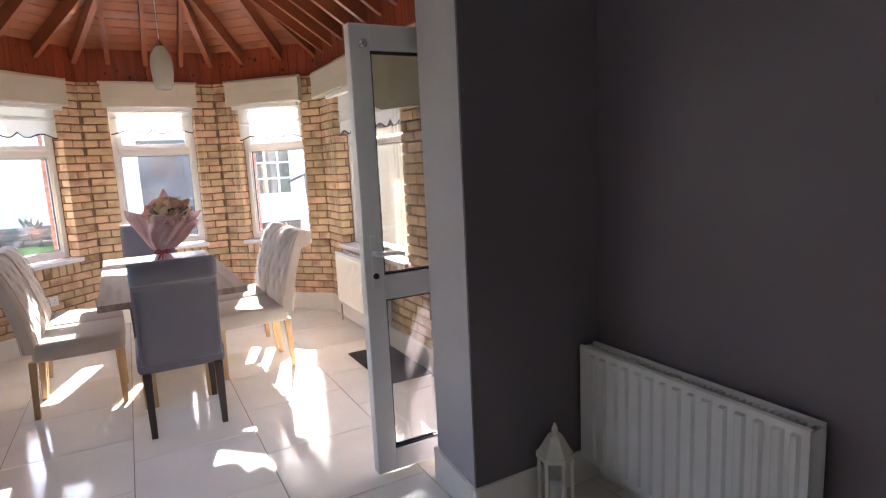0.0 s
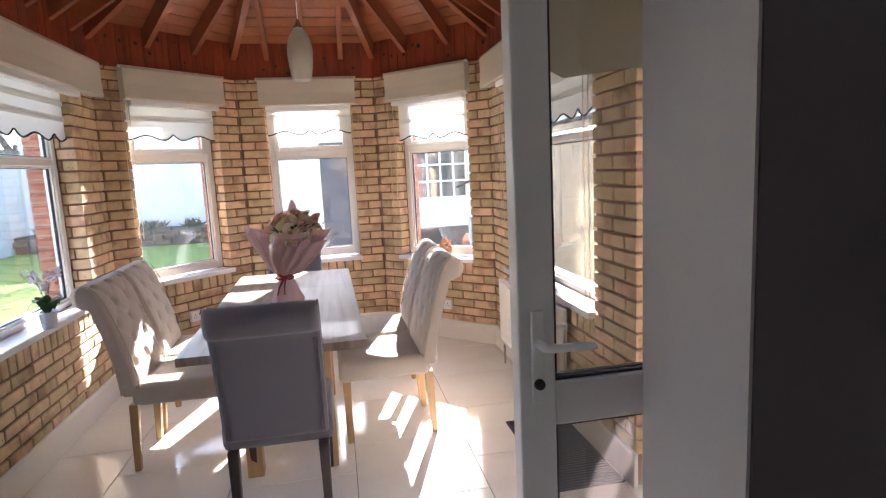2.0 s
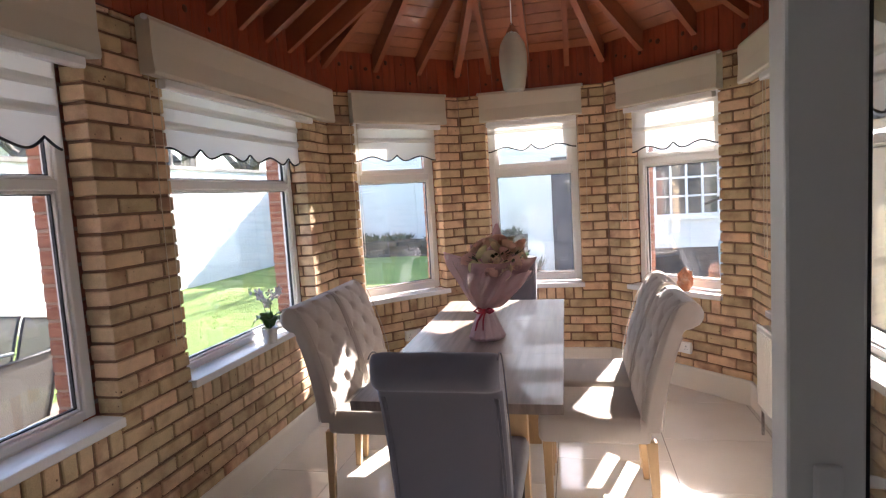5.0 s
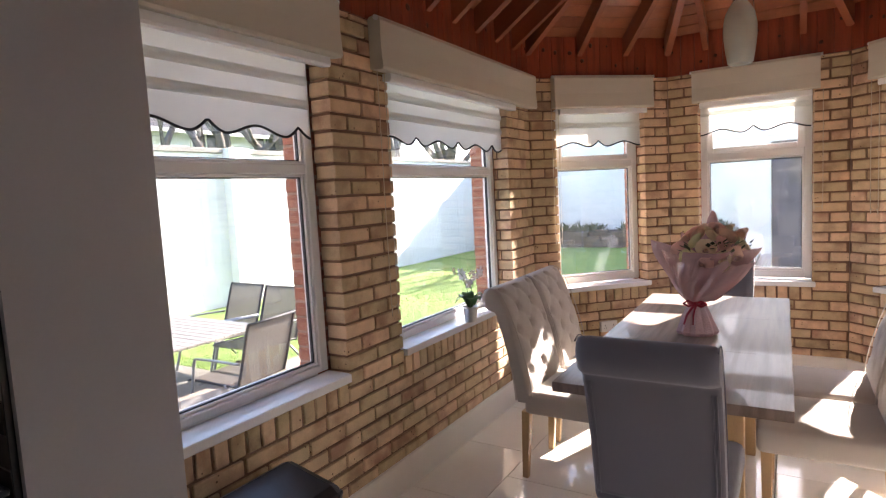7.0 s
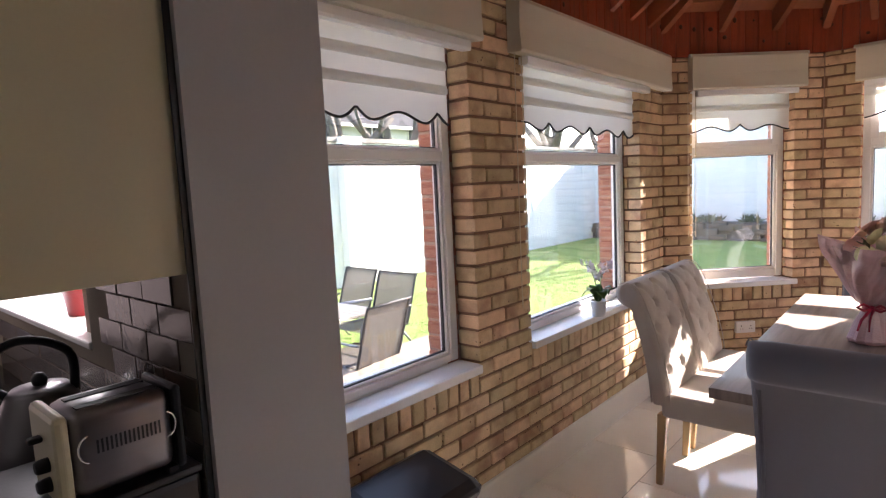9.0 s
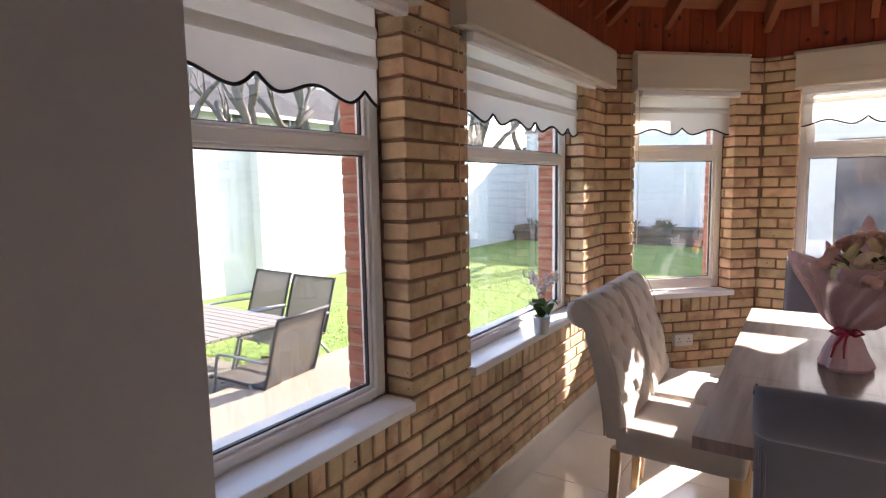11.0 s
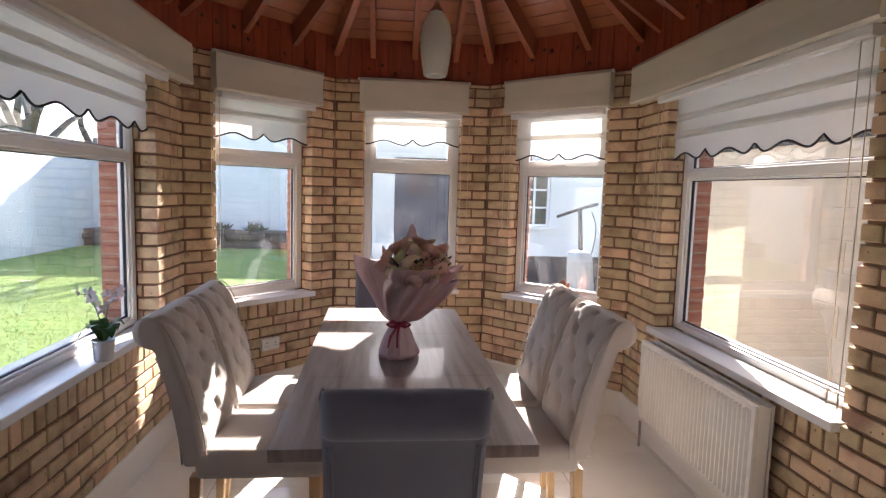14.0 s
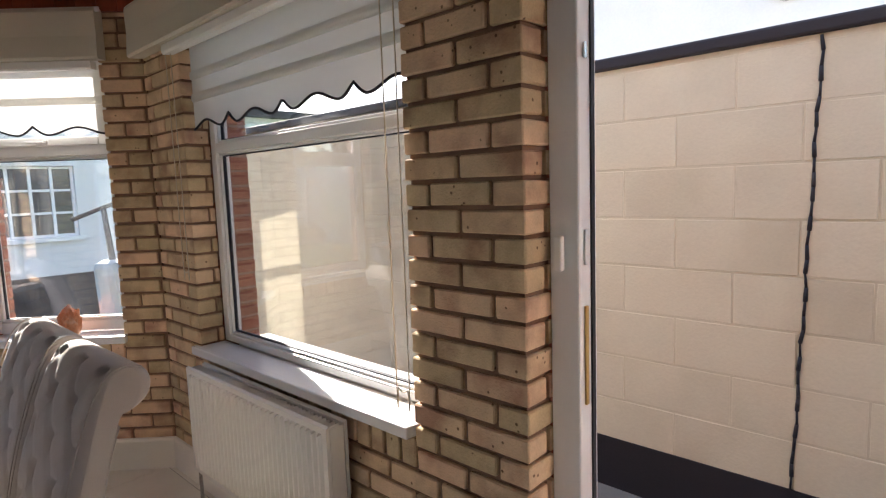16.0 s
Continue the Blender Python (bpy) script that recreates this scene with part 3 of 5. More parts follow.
# Unseen save in the tiles; grey here keeps their reflections dark.
solid("wall_kitchen_left", boxed(-2.2, -2.0, -2.6, 2.585, 0, 2.6), GREYWALL, "dark grey painted kitchen wall", "wall", kind="structure")
kw = thing("window_8", "white plastic kitchen window looking on to the patio", "window", kind="structure")
bm = bmesh.new()
for a in ((-1.95, -1.89, 1.17, 2.0), (-0.85, -0.79, 1.17, 2.0), (-1.89, -0.85, 1.17, 1.23), (-1.89, -0.85, 1.94, 2.0)):
    box(bm, a[0], a[1], 2.49, 2.56, a[2], a[3], 0.006)
part("window_frame", bm, UPVC, kw)
g = part("pane", boxed(-1.895, -0.845, 2.523, 2.527, 1.225, 1.945), GLASS, kw)
g.visible_shadow = False
part("window_sill", boxed(-1.949, -0.791, 2.245, 2.56, 1.151, 1.172, 0.005), SILLW, kw)
solid("ceiling_kitchen", boxed(-2.2, 2.7, -2.8, 2.2, 2.45, 2.6), WHITEP, "white plaster kitchen ceiling", "ceiling", kind="structure")
solid("wall_over_opening", boxed(-0.146, 1.68, 2.203, 2.53, 2.45, 2.6), WHITEP, "white lintel wall over the opening", "wall", kind="structure")
solid("wall_gable", boxed(-2.2, 2.7, 2.203, 2.53, 2.601, 4.4), WHITEP, "white gable wall", "wall", kind="structure")
bm = bmesh.new()
for a in ((-1.95, XL - 0.31, GZ, 1.15), (-1.95, XL - 0.31, 2.0, 2.75), (-2.0, -1.95, GZ, 2.75)):
    box(bm, a[0], a[1], 2.586, 2.7, a[2], a[3])
solid("wall_left_return", bm, RED_MORTAR, "plain wall end outside", "wall", kind="structure")

# skirting
for k in range(5):
    m, length = WALL_M[k]
    prof = [(-0.018, 0.001), (-0.018, 0.155), (-0.012, 0.168), (-0.003, 0.172), (-0.001, 0.172), (-0.001, 0.001)]
    spans = [(0.0, length)] if k < 4 else [(0.0, 2.33)]
    for a, b in spans:
        solid("baseboard", extrude_profile(bmesh.new(), prof, a, b), SKIRT, "cream painted skirting board", "skirting", m, kind="structure")
solid("baseboard", boxed(1.634, 2.33, 2.122, 2.1395, 0.001, 0.15, 0.003), SKIRT, "cream painted skirting board", "skirting", kind="structure")
solid("baseboard", extrude_profile(bmesh.new(), [(1.632, 2.14), (1.6475, 2.14), (1.6835, 2.545), (1.668, 2.545)], 0.001, 0.15, "z"), SKIRT, "cream painted skirting board", "skirting", kind="structure")
solid("baseboard", boxed(2.313, 2.3295, -2.6, 2.121, 0.001, 0.15, 0.003), SKIRT, "cream painted skirting board", "skirting", kind="structure")

# ---- garden door ----
mR = WALL_M[4][0]
fr = thing("door_frame", "white plastic outer door frame with brass lock keeps", "door frame", mR, kind="structure")
for nm, a in (("jamb", (2.314, 2.40)), ("jamb", (3.18, 3.248))):
    part(nm, boxed(a[0], a[1], 0.105, 0.195, 0.0, 2.115, 0.006), UPVC, fr)
part("head", boxed(2.40, 3.18, 0.105, 0.195, 2.05, 2.115, 0.006), UPVC, fr)
part("threshold", boxed(2.40, 3.18, 0.02, 0.2, -0.02, 0.03, 0.004), CHROME, fr)
part("seal", boxed(2.4005, 2.406, 0.16, 0.175, 0.03, 2.05), BLACK, fr, "black rubber door seal")
for z, h, mm in ((1.30, 0.045, UPVC), (1.02, 0.13, BRASS), (1.78, 0.02, CHROME), (0.45, 0.02, CHROME)):
    part("lock_keep", boxed(2.4005, 2.408, 0.125, 0.139, z - h, z + h, 0.003), mm, fr)
part("jamb_stop", boxed(2.335, 2.36, 0.085, 0.104, 1.24, 1.33, 0.004), UPVC, fr)

door = thing("door_1", "white plastic glazed door standing open into the room", "door", pose(2.27, 2.665, 0.0), kind="structure")
W, T, H = 0.84, 0.06, 2.085
bm = bmesh.new()
for a in ((-W, -W + 0.095, 0.02, H), (-0.095, 0.0, 0.02, H)):
    box(bm, a[0], a[1], 0, T, a[2], a[3], 0.005)
for z0, z1 in ((0.02, 0.125), (0.865, 0.98), (H - 0.11, H)):
    box(bm, -W + 0.095, -0.095, 0, T, z0, z1, 0.005)
part("door_leaf", bm, UPVC, door)
for z0, z1 in ((0.125, 0.865), (0.98, H - 0.11)):
    g = part("pane", boxed(-W + 0.09, -0.09, 0.028, 0.032, z0, z1), GLASS, door)
    g.visible_shadow = False
    bm = bmesh.new()
    for y in (0.012, 0.036):
        for a, b, c, d in ((-W + 0.095, -W + 0.103, z0, z1), (-0.103, -0.095, z0, z1), (-W + 0.103, -0.103, z0, z0 + 0.008), (-W + 0.103, -0.103, z1 - 0.008, z1)):
            box(bm, a, b, y, y + 0.012, c, d)
    part("gasket", bm, BLACK, door, "black glazing gasket")
hb = bmesh.new()
box(hb, -W + 0.03, -W + 0.065, -0.012, 0.0, 0.93, 1.17, 0.005)
box(hb, -W + 0.03, -W + 0.065, T, T + 0.012, 0.93, 1.17, 0.005)
handle = part("handle", hb, UPVC, door, "white lever handle on a long plate")
for s, y in ((-1, -0.012), (1, T + 0.012)):
    bm = tube(bmesh.new(), [(-W + 0.047, y, 1.09), (-W + 0.047, y + s * 0.045, 1.09), (-W + 0.06, y + s * 0.052, 1.09), (-W + 0.16, y + s * 0.05, 1.086), (-W + 0.175, y + s * 0.048, 1.084)], [0.011, 0.011, 0.011, 0.009, 0.007], 10)
    part("lever", bm, UPVC, handle)
    bm = lathe(bmesh.new(), [(0.014, 0), (0.013, 0.01), (0.009, 0.014)], 16)
    part("lock_barrel", bm, BLACK, handle, "dark lock barrel", at=pose(-W + 0.047, y, 0.985, 90 if s < 0 else -90, 0, 0))
bm = lathe(bmesh.new(), [(0.02, 0), (0.02, 0.012), (0.012, 0.02)], 16)
part("hook", bm, CHROME, door, at=pose(-W + 0.06, 0, 2.0, 90, 0, 0))
db = bmesh.new()
N = 24
outline = []
for i in range(N + 1):
    s = i / N
    outline.append((-W + 0.07 + s * 0.70, 1.725 + 0.16 * max(0, 1 - s / 0.14) ** 2.4 + 0.03 * math.sin(math.pi * s) ** 2))
pts = [(-W + 0.07, 2.03)] + outline + [(-0.07, 2.03)]
extrude_profile(db, [(x, z) for x, z in pts], T + 0.012, T + 0.0132, "y")
part("door_blind", db, translucent("door_blind_cloth", (0.80, 0.77, 0.66), 0.55), door, "cream cloth blind rolled up on the glass")
bm = tube(bmesh.new(), [(-W + 0.06, T + 0.035, 2.01), (-0.06, T + 0.035, 2.01)], 0.028, 14)
part("blind_roll", bm, PELMET, door)

# ---- radiators ----
def radiator(name, m, length, z0, z1, group, pitch=0.0333):
    """Double panel radiator; local x along it, y towards the wall."""
    r = thing(name, "white enamelled double panel radiator with upright flutes", "radiator", m, group)
    for y in (0.0, 0.075):
        bm = bmesh.new()
        n = int(length / 0.0083)
        prof = []
        for i in range(n + 1):
            x = length * i / n
            c = (x / pitch) % 1.0
            d = 0.0 if (x < 0.03 or x > length - 0.03 or c > 0.5) else -0.011
            prof.append((x, d))
        top, bot = z1 - 0.035, z0 + 0.035
        cols = []
        for x, d in prof:
            cols.append([bm.verts.new((x, y + dd, z)) for dd, z in ((0.012, z0 + 0.002), (0, z0 + 0.006), (0, bot - 0.008), (d, bot), (d, top), (0, top + 0.008), (0, z1 - 0.006), (0.012, z1))])
        for a, b in zip(cols, cols[1:]):
            for j in range(7):
                bm.faces.new((a[j], b[j], b[j + 1], a[j + 1]))
        bm.faces.new(cols[0])
        bm.faces.new(list(reversed(cols[-1])))
        part("panel", bm, RADW, r)
    bm = bmesh.new()
    nf = int(length / 0.025)
    for i in range(1, nf):
        x = length * i / nf
        box(bm, x - 0.0012, x + 0.0012, 0.014, 0.072, z0 + 0.03, z1 - 0.012)
    tagged(part("convector", bm, RADW, r), kind="stuff")
    for x in (0.0, length - 0.002):
        part("end_cover", boxed(x, x + 0.002, 0.016, 0.07, z0 + 0.03, z1 - 0.01), RADW, r)
    bm = tube(bmesh.new(), [(0.03, 0.04, z0 + 0.03), (-0.035, 0.04, z0 + 0.03), (-0.035, 0.04, 0.0)], 0.0085, 10)
    part("pipe", bm, CHROME, r, "thin grey feed pipe")
    bm = lathe(bmesh.new(), [(0.016, 0), (0.018, 0.01), (0.018, 0.045), (0.012, 0.05)], 14)
    part("valve", bm, UPVC, r, at=pose(-0.035, 0.04, z0 + 0.03))
    for x in (0.15, length - 0.15):
        part("bracket", boxed(x, x + 0.03, 0.086, 0.118, z0 + 0.08, z1 - 0.08), RADW, r)
    return r


radiator("radiator", pose(XR - 0.12, 5.47, 0, 0, 0, -90), 1.08, 0.19, 0.69, "radiators")
radiator("radiator", pose(2.205, 2.125, 0, 0, 0, -90), 0.98, 0.12, 0.658, "radiators", 0.062)


# ---- dining chairs ----
CLOTH = material("beige_linen", (0.47, 0.42, 0.375), 0.85, var=0.1, scale=6, bump=0.35, fine=420, sheen=0.3)
GREYC = material("slate_grey_linen", (0.135, 0.13, 0.155), 0.85, var=0.1, scale=6, bump=0.35, fine=420, sheen=0.3)
OAK = material("pale_oak", (0.50, 0.33, 0.17), 0.5, var=0.2, scale=5, bump=0.1, fine=80, stretch=(8, 8, 1))
DARKW = material("dark_leg", (0.035, 0.022, 0.02), 0.4, var=0.2, scale=5, bump=0.1, fine=80)


def spline(pts, n):
    pts = [Vector(p) for p in pts]
    out = []
    for i in range(len(pts) - 1):
        p0, p1, p2, p3 = pts[max(i - 1, 0)], pts[i], pts[i + 1], pts[min(i + 2, len(pts) - 1)]
        for j in range(n):
            t = j / n
            out.append(0.5 * (2 * p1 + (p2 - p0) * t + (2 * p0 - 5 * p1 + 4 * p2 - p3) * t * t + (3 * p1 - p0 - 3 * p2 + p3) * t ** 3))
    out.append(pts[-1])
    return out


def dining_chair(m, cloth, legwood, tufted, label, group, rise=0.0, w=0.235):
    """High scroll-back chair; it faces local +y, its origin on the floor under the seat."""
    c = thing("dining_chair", label, "chair", m, group)
    prof = spline([(-0.185, 0.43), (-0.195, 0.55), (-0.225, 0.68), (-0.262, 0.80), (-0.30, 0.90), (-0.335, 0.967), (-0.372, 0.998), (-0.415, 1.003), (-0.452, 0.982), (-0.468, 0.945),
                   (-0.455, 0.905), (-0.42, 0.884), (-0.385, 0.872), (-0.352, 0.80), (-0.318, 0.68), (-0.292, 0.55), (-0.28, 0.43)], 5)
    for p in prof:
        p.y += rise * max(0.0, (p.y - 0.43) / 0.57)
    xs = [-w + 2 * w * i / 28 for i in range(29)]
    bm = bmesh.new()
    cols = []
    for x in xs:
        col = []
        e = max(0.0, (abs(x) - (w - 0.04)) / 0.04)
        shrink = 0.012 * e * e
        for j, p in enumerate(prof):
            y, z = p.x, p.y
            cy, cz = (-0.24 - (z - 0.43) * 0.25), z
            y += (cy - y) * shrink * 34
            if j > 28 and j < 62:
                z += (0.945 - z) * shrink * 6
            if tufted and j < 30 and z > 0.5:
                a = x / 0.18 + (z - 0.60) / 0.21
                b = x / 0.18 - (z - 0.60) / 0.21
                da, db_ = abs(a - round(a)), abs(b - round(b))
                fade = min(1, (z - 0.5) / 0.06) * min(1, (w - abs(x)) / 0.05)
                dep = 0.042 * math.exp(-(da * da + db_ * db_) / 0.014) + 0.013 * (math.exp(-da * da / 0.004) + math.exp(-db_ * db_ / 0.004))
                y -= dep * fade * 0.97
                z -= dep * fade * 0.2
            col.append(bm.verts.new((x, y, z)))
        cols.append(col)
    n = len(prof)
    for a, b in zip(cols, cols[1:]):
        for j in range(n):
            f = bm.faces.new((a[j], a[(j + 1) % n], b[(j + 1) % n], b[j]))
            f.smooth = True
    bm.faces.new(cols[0])
    bm.faces.new(list(reversed(cols[-1])))
    part("backrest", bm, cloth, c)
    if tufted:
        for r in range(4):
            z = 0.60 + 0.105 * r
            for x in ((-0.18, 0.0, 0.18) if r % 2 == 0 else (-0.09, 0.09)):
                k = min(range(30), key=lambda q: abs(prof[q].y - z))
                bm = bmesh.new()
                bmesh.ops.create_uvsphere(bm, u_segments=8, v_segments=5, radius=0.009, matrix=pose(x, prof[k].x - 0.05, z - 0.008) @ Matrix.Diagonal((1, 0.6, 1, 1)))
                part("tuft_button", bm, cloth, c)
    for s in (-1, 1):
        for xx in (s * (w - 0.014), s * (w - 0.026)):
            part("piping", tube(bmesh.new(), [(xx, p.x - 0.002, p.y) for p in prof[62:]], 0.0026, 6), cloth, c)
        part("piping", tube(bmesh.new(), [(s * (w - 0.001), p.x + 0.003, p.y) for p in prof[0:40:2]], 0.0025, 6), cloth, c)
    bm = boxed(-0.235, 0.235, -0.235, 0.275, 0.365, 0.488, 0.028)
    for f in bm.faces:
        f.smooth = True
    for v in bm.verts:
        if v.co.z > 0.47:
            v.co.z += 0.012 * (1 - (v.co.x / 0.235) ** 2) * (1 - (v.co.y / 0.275) ** 2)
    part("seat", bm, cloth, c)
    for x in (-0.19, 0.19):
        for y, sp in ((0.235, 0.0), (-0.235, -0.02)):
            bm = bmesh.new()
            a = [bm.verts.new((x + dx * 0.023, y + dy * 0.023, 0.375)) for dx, dy in ((-1, -1), (1, -1), (1, 1), (-1, 1))]
            b = [bm.verts.new((x + dx * 0.016, y + sp + dy * 0.016, 0.0)) for dx, dy in ((-1, -1), (1, -1), (1, 1), (-1, 1))]
            bm.faces.new(list(reversed(b)))
            bm.faces.new(a)
            for i in range(4):
                bm.faces.new((b[i], b[(i + 1) % 4], a[(i + 1) % 4], a[i]))
            bmesh.ops.bevel(bm, geom=list(bm.edges), offset=0.003, segments=1, affect="EDGES")
            part("leg", bm, legwood, c)
    return c


LB = "beige linen dining chair with buttoned scroll back and oak legs"
GB = "slate grey linen dining chair with scroll back and dark legs"
c1 = dining_chair(pose(0.13, 4.70, 0, 0, 0, -90), CLOTH, OAK, True, LB, "dining chairs", 0.022)
copy_thing(c1, pose(0.12, 5.20, 0, 0, 0, -88))
copy_thing(c1, pose(1.235, 4.70, 0, 0, 0, 91))
copy_thing(c1, pose(1.235, 5.22, 0, 0, 0, 90))
g1 = dining_chair(pose(0.70, 4.035, 0, 0, 0, 0), GREYC, DARKW, False, GB, "dining chairs", 0.033, 0.217)
copy_thing(g1, pose(0.645, 5.95, 0, 0, 0, 180))

# ---- dining table ----
TABLE = material("greyed_oak_top", (0.27, 0.205, 0.17), 0.43, var=0.38, scale=3.0, bump=0.06, fine=50, stretch=(14, 0.9, 3), second=(0.17, 0.125, 0.10), mix_scale=2.0, mix_at=0.55, coat=0.15)
tb = thing("dining_table", "long greyed oak dining table with extension leaf joints", "table", pose(0.697, 4.795, 0, 0, 0, 0.8))
for y0, y1 in ((-0.98, -0.3406), (-0.34, 0.34), (0.3406, 0.98)):
    part("tabletop", boxed(-0.395, 0.395, y0, y1, 0.762, 0.80, 0.0012), TABLE, tb)
for x in (-0.24, 0.218):
    part("apron", boxed(x, x + 0.022, -0.55, 0.55, 0.68, 0.7615), OAK, tb)
for y in (-0.57, 0.55):
    part("apron", boxed(-0.24, 0.24, y, y + 0.02, 0.68, 0.7615), OAK, tb)
for x in (-0.19, 0.19):
    for y in (-0.50, 0.50):
        part("leg", boxed(x - 0.04, x + 0.04, y - 0.04, y + 0.04, 0.0, 0.7615, 0.004), OAK, tb)

# ---- bouquet ----
PAPER = translucent("mauve_wrapping_paper", (0.70, 0.47, 0.50), 0.38, gloss=0.18, crumple=0.35)
CELLO = clear_glass("cellophane", (0.99, 0.97, 0.97))
RIBBON = material("red_ribbon", (0.32, 0.012, 0.04), 0.35, var=0.1, bump=0.05)
ROSES = [translucent("rose_" + n, c, 0.42) for n, c in (("cream", (0.90, 0.80, 0.62)), ("blush", (0.90, 0.68, 0.56)), ("pink", (0.86, 0.60, 0.54)), ("lime", (0.90, 0.87, 0.58)))]
HEART = translucent("rose_heart", (0.80, 0.56, 0.44), 0.25)
LEAF = material("dark_leaf", (0.045, 0.07, 0.03), 0.45, var=0.3, scale=20, bump=0.2)
bq = thing("bouquet", "rose bouquet in mauve paper with red ribbon on the table", "bouquet", pose(0.70, 4.75, 0.8005) @ Matrix.Diagonal((1.02, 1.02, 1.08, 1)))


def bump_at(th, at, wide):
    d = (th - at + math.pi) % (2 * math.pi) - math.pi
    return math.exp(-(d / wide) ** 2)


def foot(th, f):
    """The gathered foot: pleated, swelling out below the tie."""
    r = 0.027 + 0.066 * (1 - f) ** 0.75 if f > 0.12 else 0.082 + 0.07 * f
    pleat = abs(((th * 9 / (2 * math.pi) + 0.15 * math.sin(3 * th)) % 1.0) - 0.5) * 2
    r *= 1 + 0.16 * (pleat - 0.5) + 0.07 * noise.noise(Vector((2 * math.cos(th), 2 * math.sin(th), 3 * f)))
    return Vector((r * math.cos(th), r * math.sin(th), 0.14 * f))


def sheet(th, f, spikes, base_r, base_z, sway, seed, crease, belly=0.0):
    """A paper sheet opened out from the tie: its rim rises and reaches out in a few pointed corners."""
    R, Z = base_r, base_z
    for at, wide, out, up in spikes:
        k = bump_at(th, at, wide)
        R, Z = R + out * k, Z + up * k
    fold = abs(((th * 6 / (2 * math.pi) + seed) % 1.0) - 0.5) * 2
    fold2 = noise.noise(Vector((3.2 * math.cos(th), 3.2 * math.sin(th), 2.5 * f + seed * 7)))
    r = 0.026 + (R - 0.026) * f ** (0.85 - belly * bump_at(th, 5.75, 0.7)) * (1 + crease * (fold - 0.5) * (1 - 0.4 * f) + crease * fold2)
    z = 0.14 + (Z - 0.14) * f ** 1.08 + 0.012 * fold2 * f
    return Vector((r * math.cos(th) + sway * f ** 1.2 - 0.012, r * math.sin(th), z))


def wrapped(shape, rings=14, seg=120):
    bm = bmesh.new()
    grid = [[bm.verts.new(shape(2 * math.pi * k / seg, i / rings)) for k in range(seg)] for i in range(rings + 1)]
    for a, b in zip(grid, grid[1:]):
        for k in range(seg):
            bm.faces.new((a[k], a[(k + 1) % seg], b[(k + 1) % seg], b[k]))
    return bm


part("paper_base", wrapped(foot, 10, 108), PAPER, bq, "crumpled mauve paper foot")
INNER = [(math.pi, 0.20, 0.12, 0.05), (1.6, 0.28, 0.02, 0.17), (6.05, 0.22, 0.08, 0.02), (2.5, 0.2, 0.03, 0.07), (0.75, 0.2, 0.04, 0.06)]
OUTER = [(5.75, 0.55, 0.06, 0.02), (3.9, 0.28, 0.04, 0.03), (0.3, 0.3, 0.03, 0.05), (5.1, 0.16, 0.035, 0.03)]
part("paper_wrap", wrapped(lambda th, f: sheet(th, f, INNER, 0.145, 0.375, 0.075, 0.1, 0.14)), PAPER, bq)
part("paper_wrap", wrapped(lambda th, f: sheet(th, f ** 0.8, OUTER, 0.13, 0.31, 0.085, 0.55, 0.2, 0.5)), PAPER, bq, "mauve paper folded out over the first sheet")
CLEAR = [(3.6, 0.3, 0.06, 0.03), (5.9, 0.3, 0.09, 0.01), (4.6, 0.3, 0.03, 0.0)]
part("cellophane", wrapped(lambda th, f: sheet(th, f, CLEAR, 0.158, 0.355, 0.08, 0.3, 0.22, 0.3)), CELLO, bq, "clear crinkled cellophane")
bm = tube(bmesh.new(), [(0.031 * math.cos(a), 0.031 * math.sin(a), 0.137) for a in np.linspace(0, 2 * math.pi, 24)], 0.011, 8)
for s in (-1, 1):
    tube(bm, [(s * 0.005, -0.034, 0.137), (s * 0.03, -0.052, 0.155), (s * 0.05, -0.05, 0.14), (s * 0.028, -0.045, 0.128), (s * 0.005, -0.036, 0.135)], 0.006, 6)
    tube(bm, [(s * 0.004, -0.035, 0.135), (s * 0.015 - 0.02, -0.055, 0.09), (s * 0.02 - 0.025, -0.075, 0.05)], [0.007, 0.006, 0.004], 6)
part("ribbon", bm, RIBBON, bq, "red satin ribbon bow")


def rose(bm, heart, at, r, tilt):
    """A bloom of overlapping cupped petals."""
    bmesh.ops.create_icosphere(bm, subdivisions=2, radius=r * 0.2, matrix=Matrix.Translation(at + tilt @ Vector((0, 0, r * 0.28))) @ Matrix.Diagonal((1, 1, 1.3, 1)))
    for ring, (n, rad, h, flare) in enumerate(((3, 0.20, 0.46, 0.2), (4, 0.38, 0.52, 0.35), (5, 0.57, 0.50, 0.5), (6, 0.77, 0.42, 0.6), (7, 0.98, 0.26, 0.7))):
        for k in range(n):
            a0 = 2 * math.pi * k / n + ring * 0.9
            into = heart if ring == 0 else bm
            g = []
            for i in range(6):
                row = []
                s_ = i / 5
                for j in range(4):
                    v = j / 3
                    da = (s_ - 0.5) * 2 * math.pi / n * 1.5
                    rr = r * (rad * (0.55 + 0.45 * math.sin(v * 1.57)) + flare * 0.28 * v ** 3 + 0.05 * (s_ - 0.5))
                    z = r * (-0.35 + (h + 0.35) * v - flare * 0.25 * v ** 4 - 0.12 * (2 * s_ - 1) ** 2 * v)
                    row.append(into.verts.new(at + tilt @ Vector((rr * math.cos(a0 + da), rr * math.sin(a0 + da), z))))
                g.append(row)
            for i in range(5):
                for j in range(3):
                    f = into.faces.new((g[i][j], g[i + 1][j], g[i + 1][j + 1], g[i][j + 1]))
                    f.smooth = True


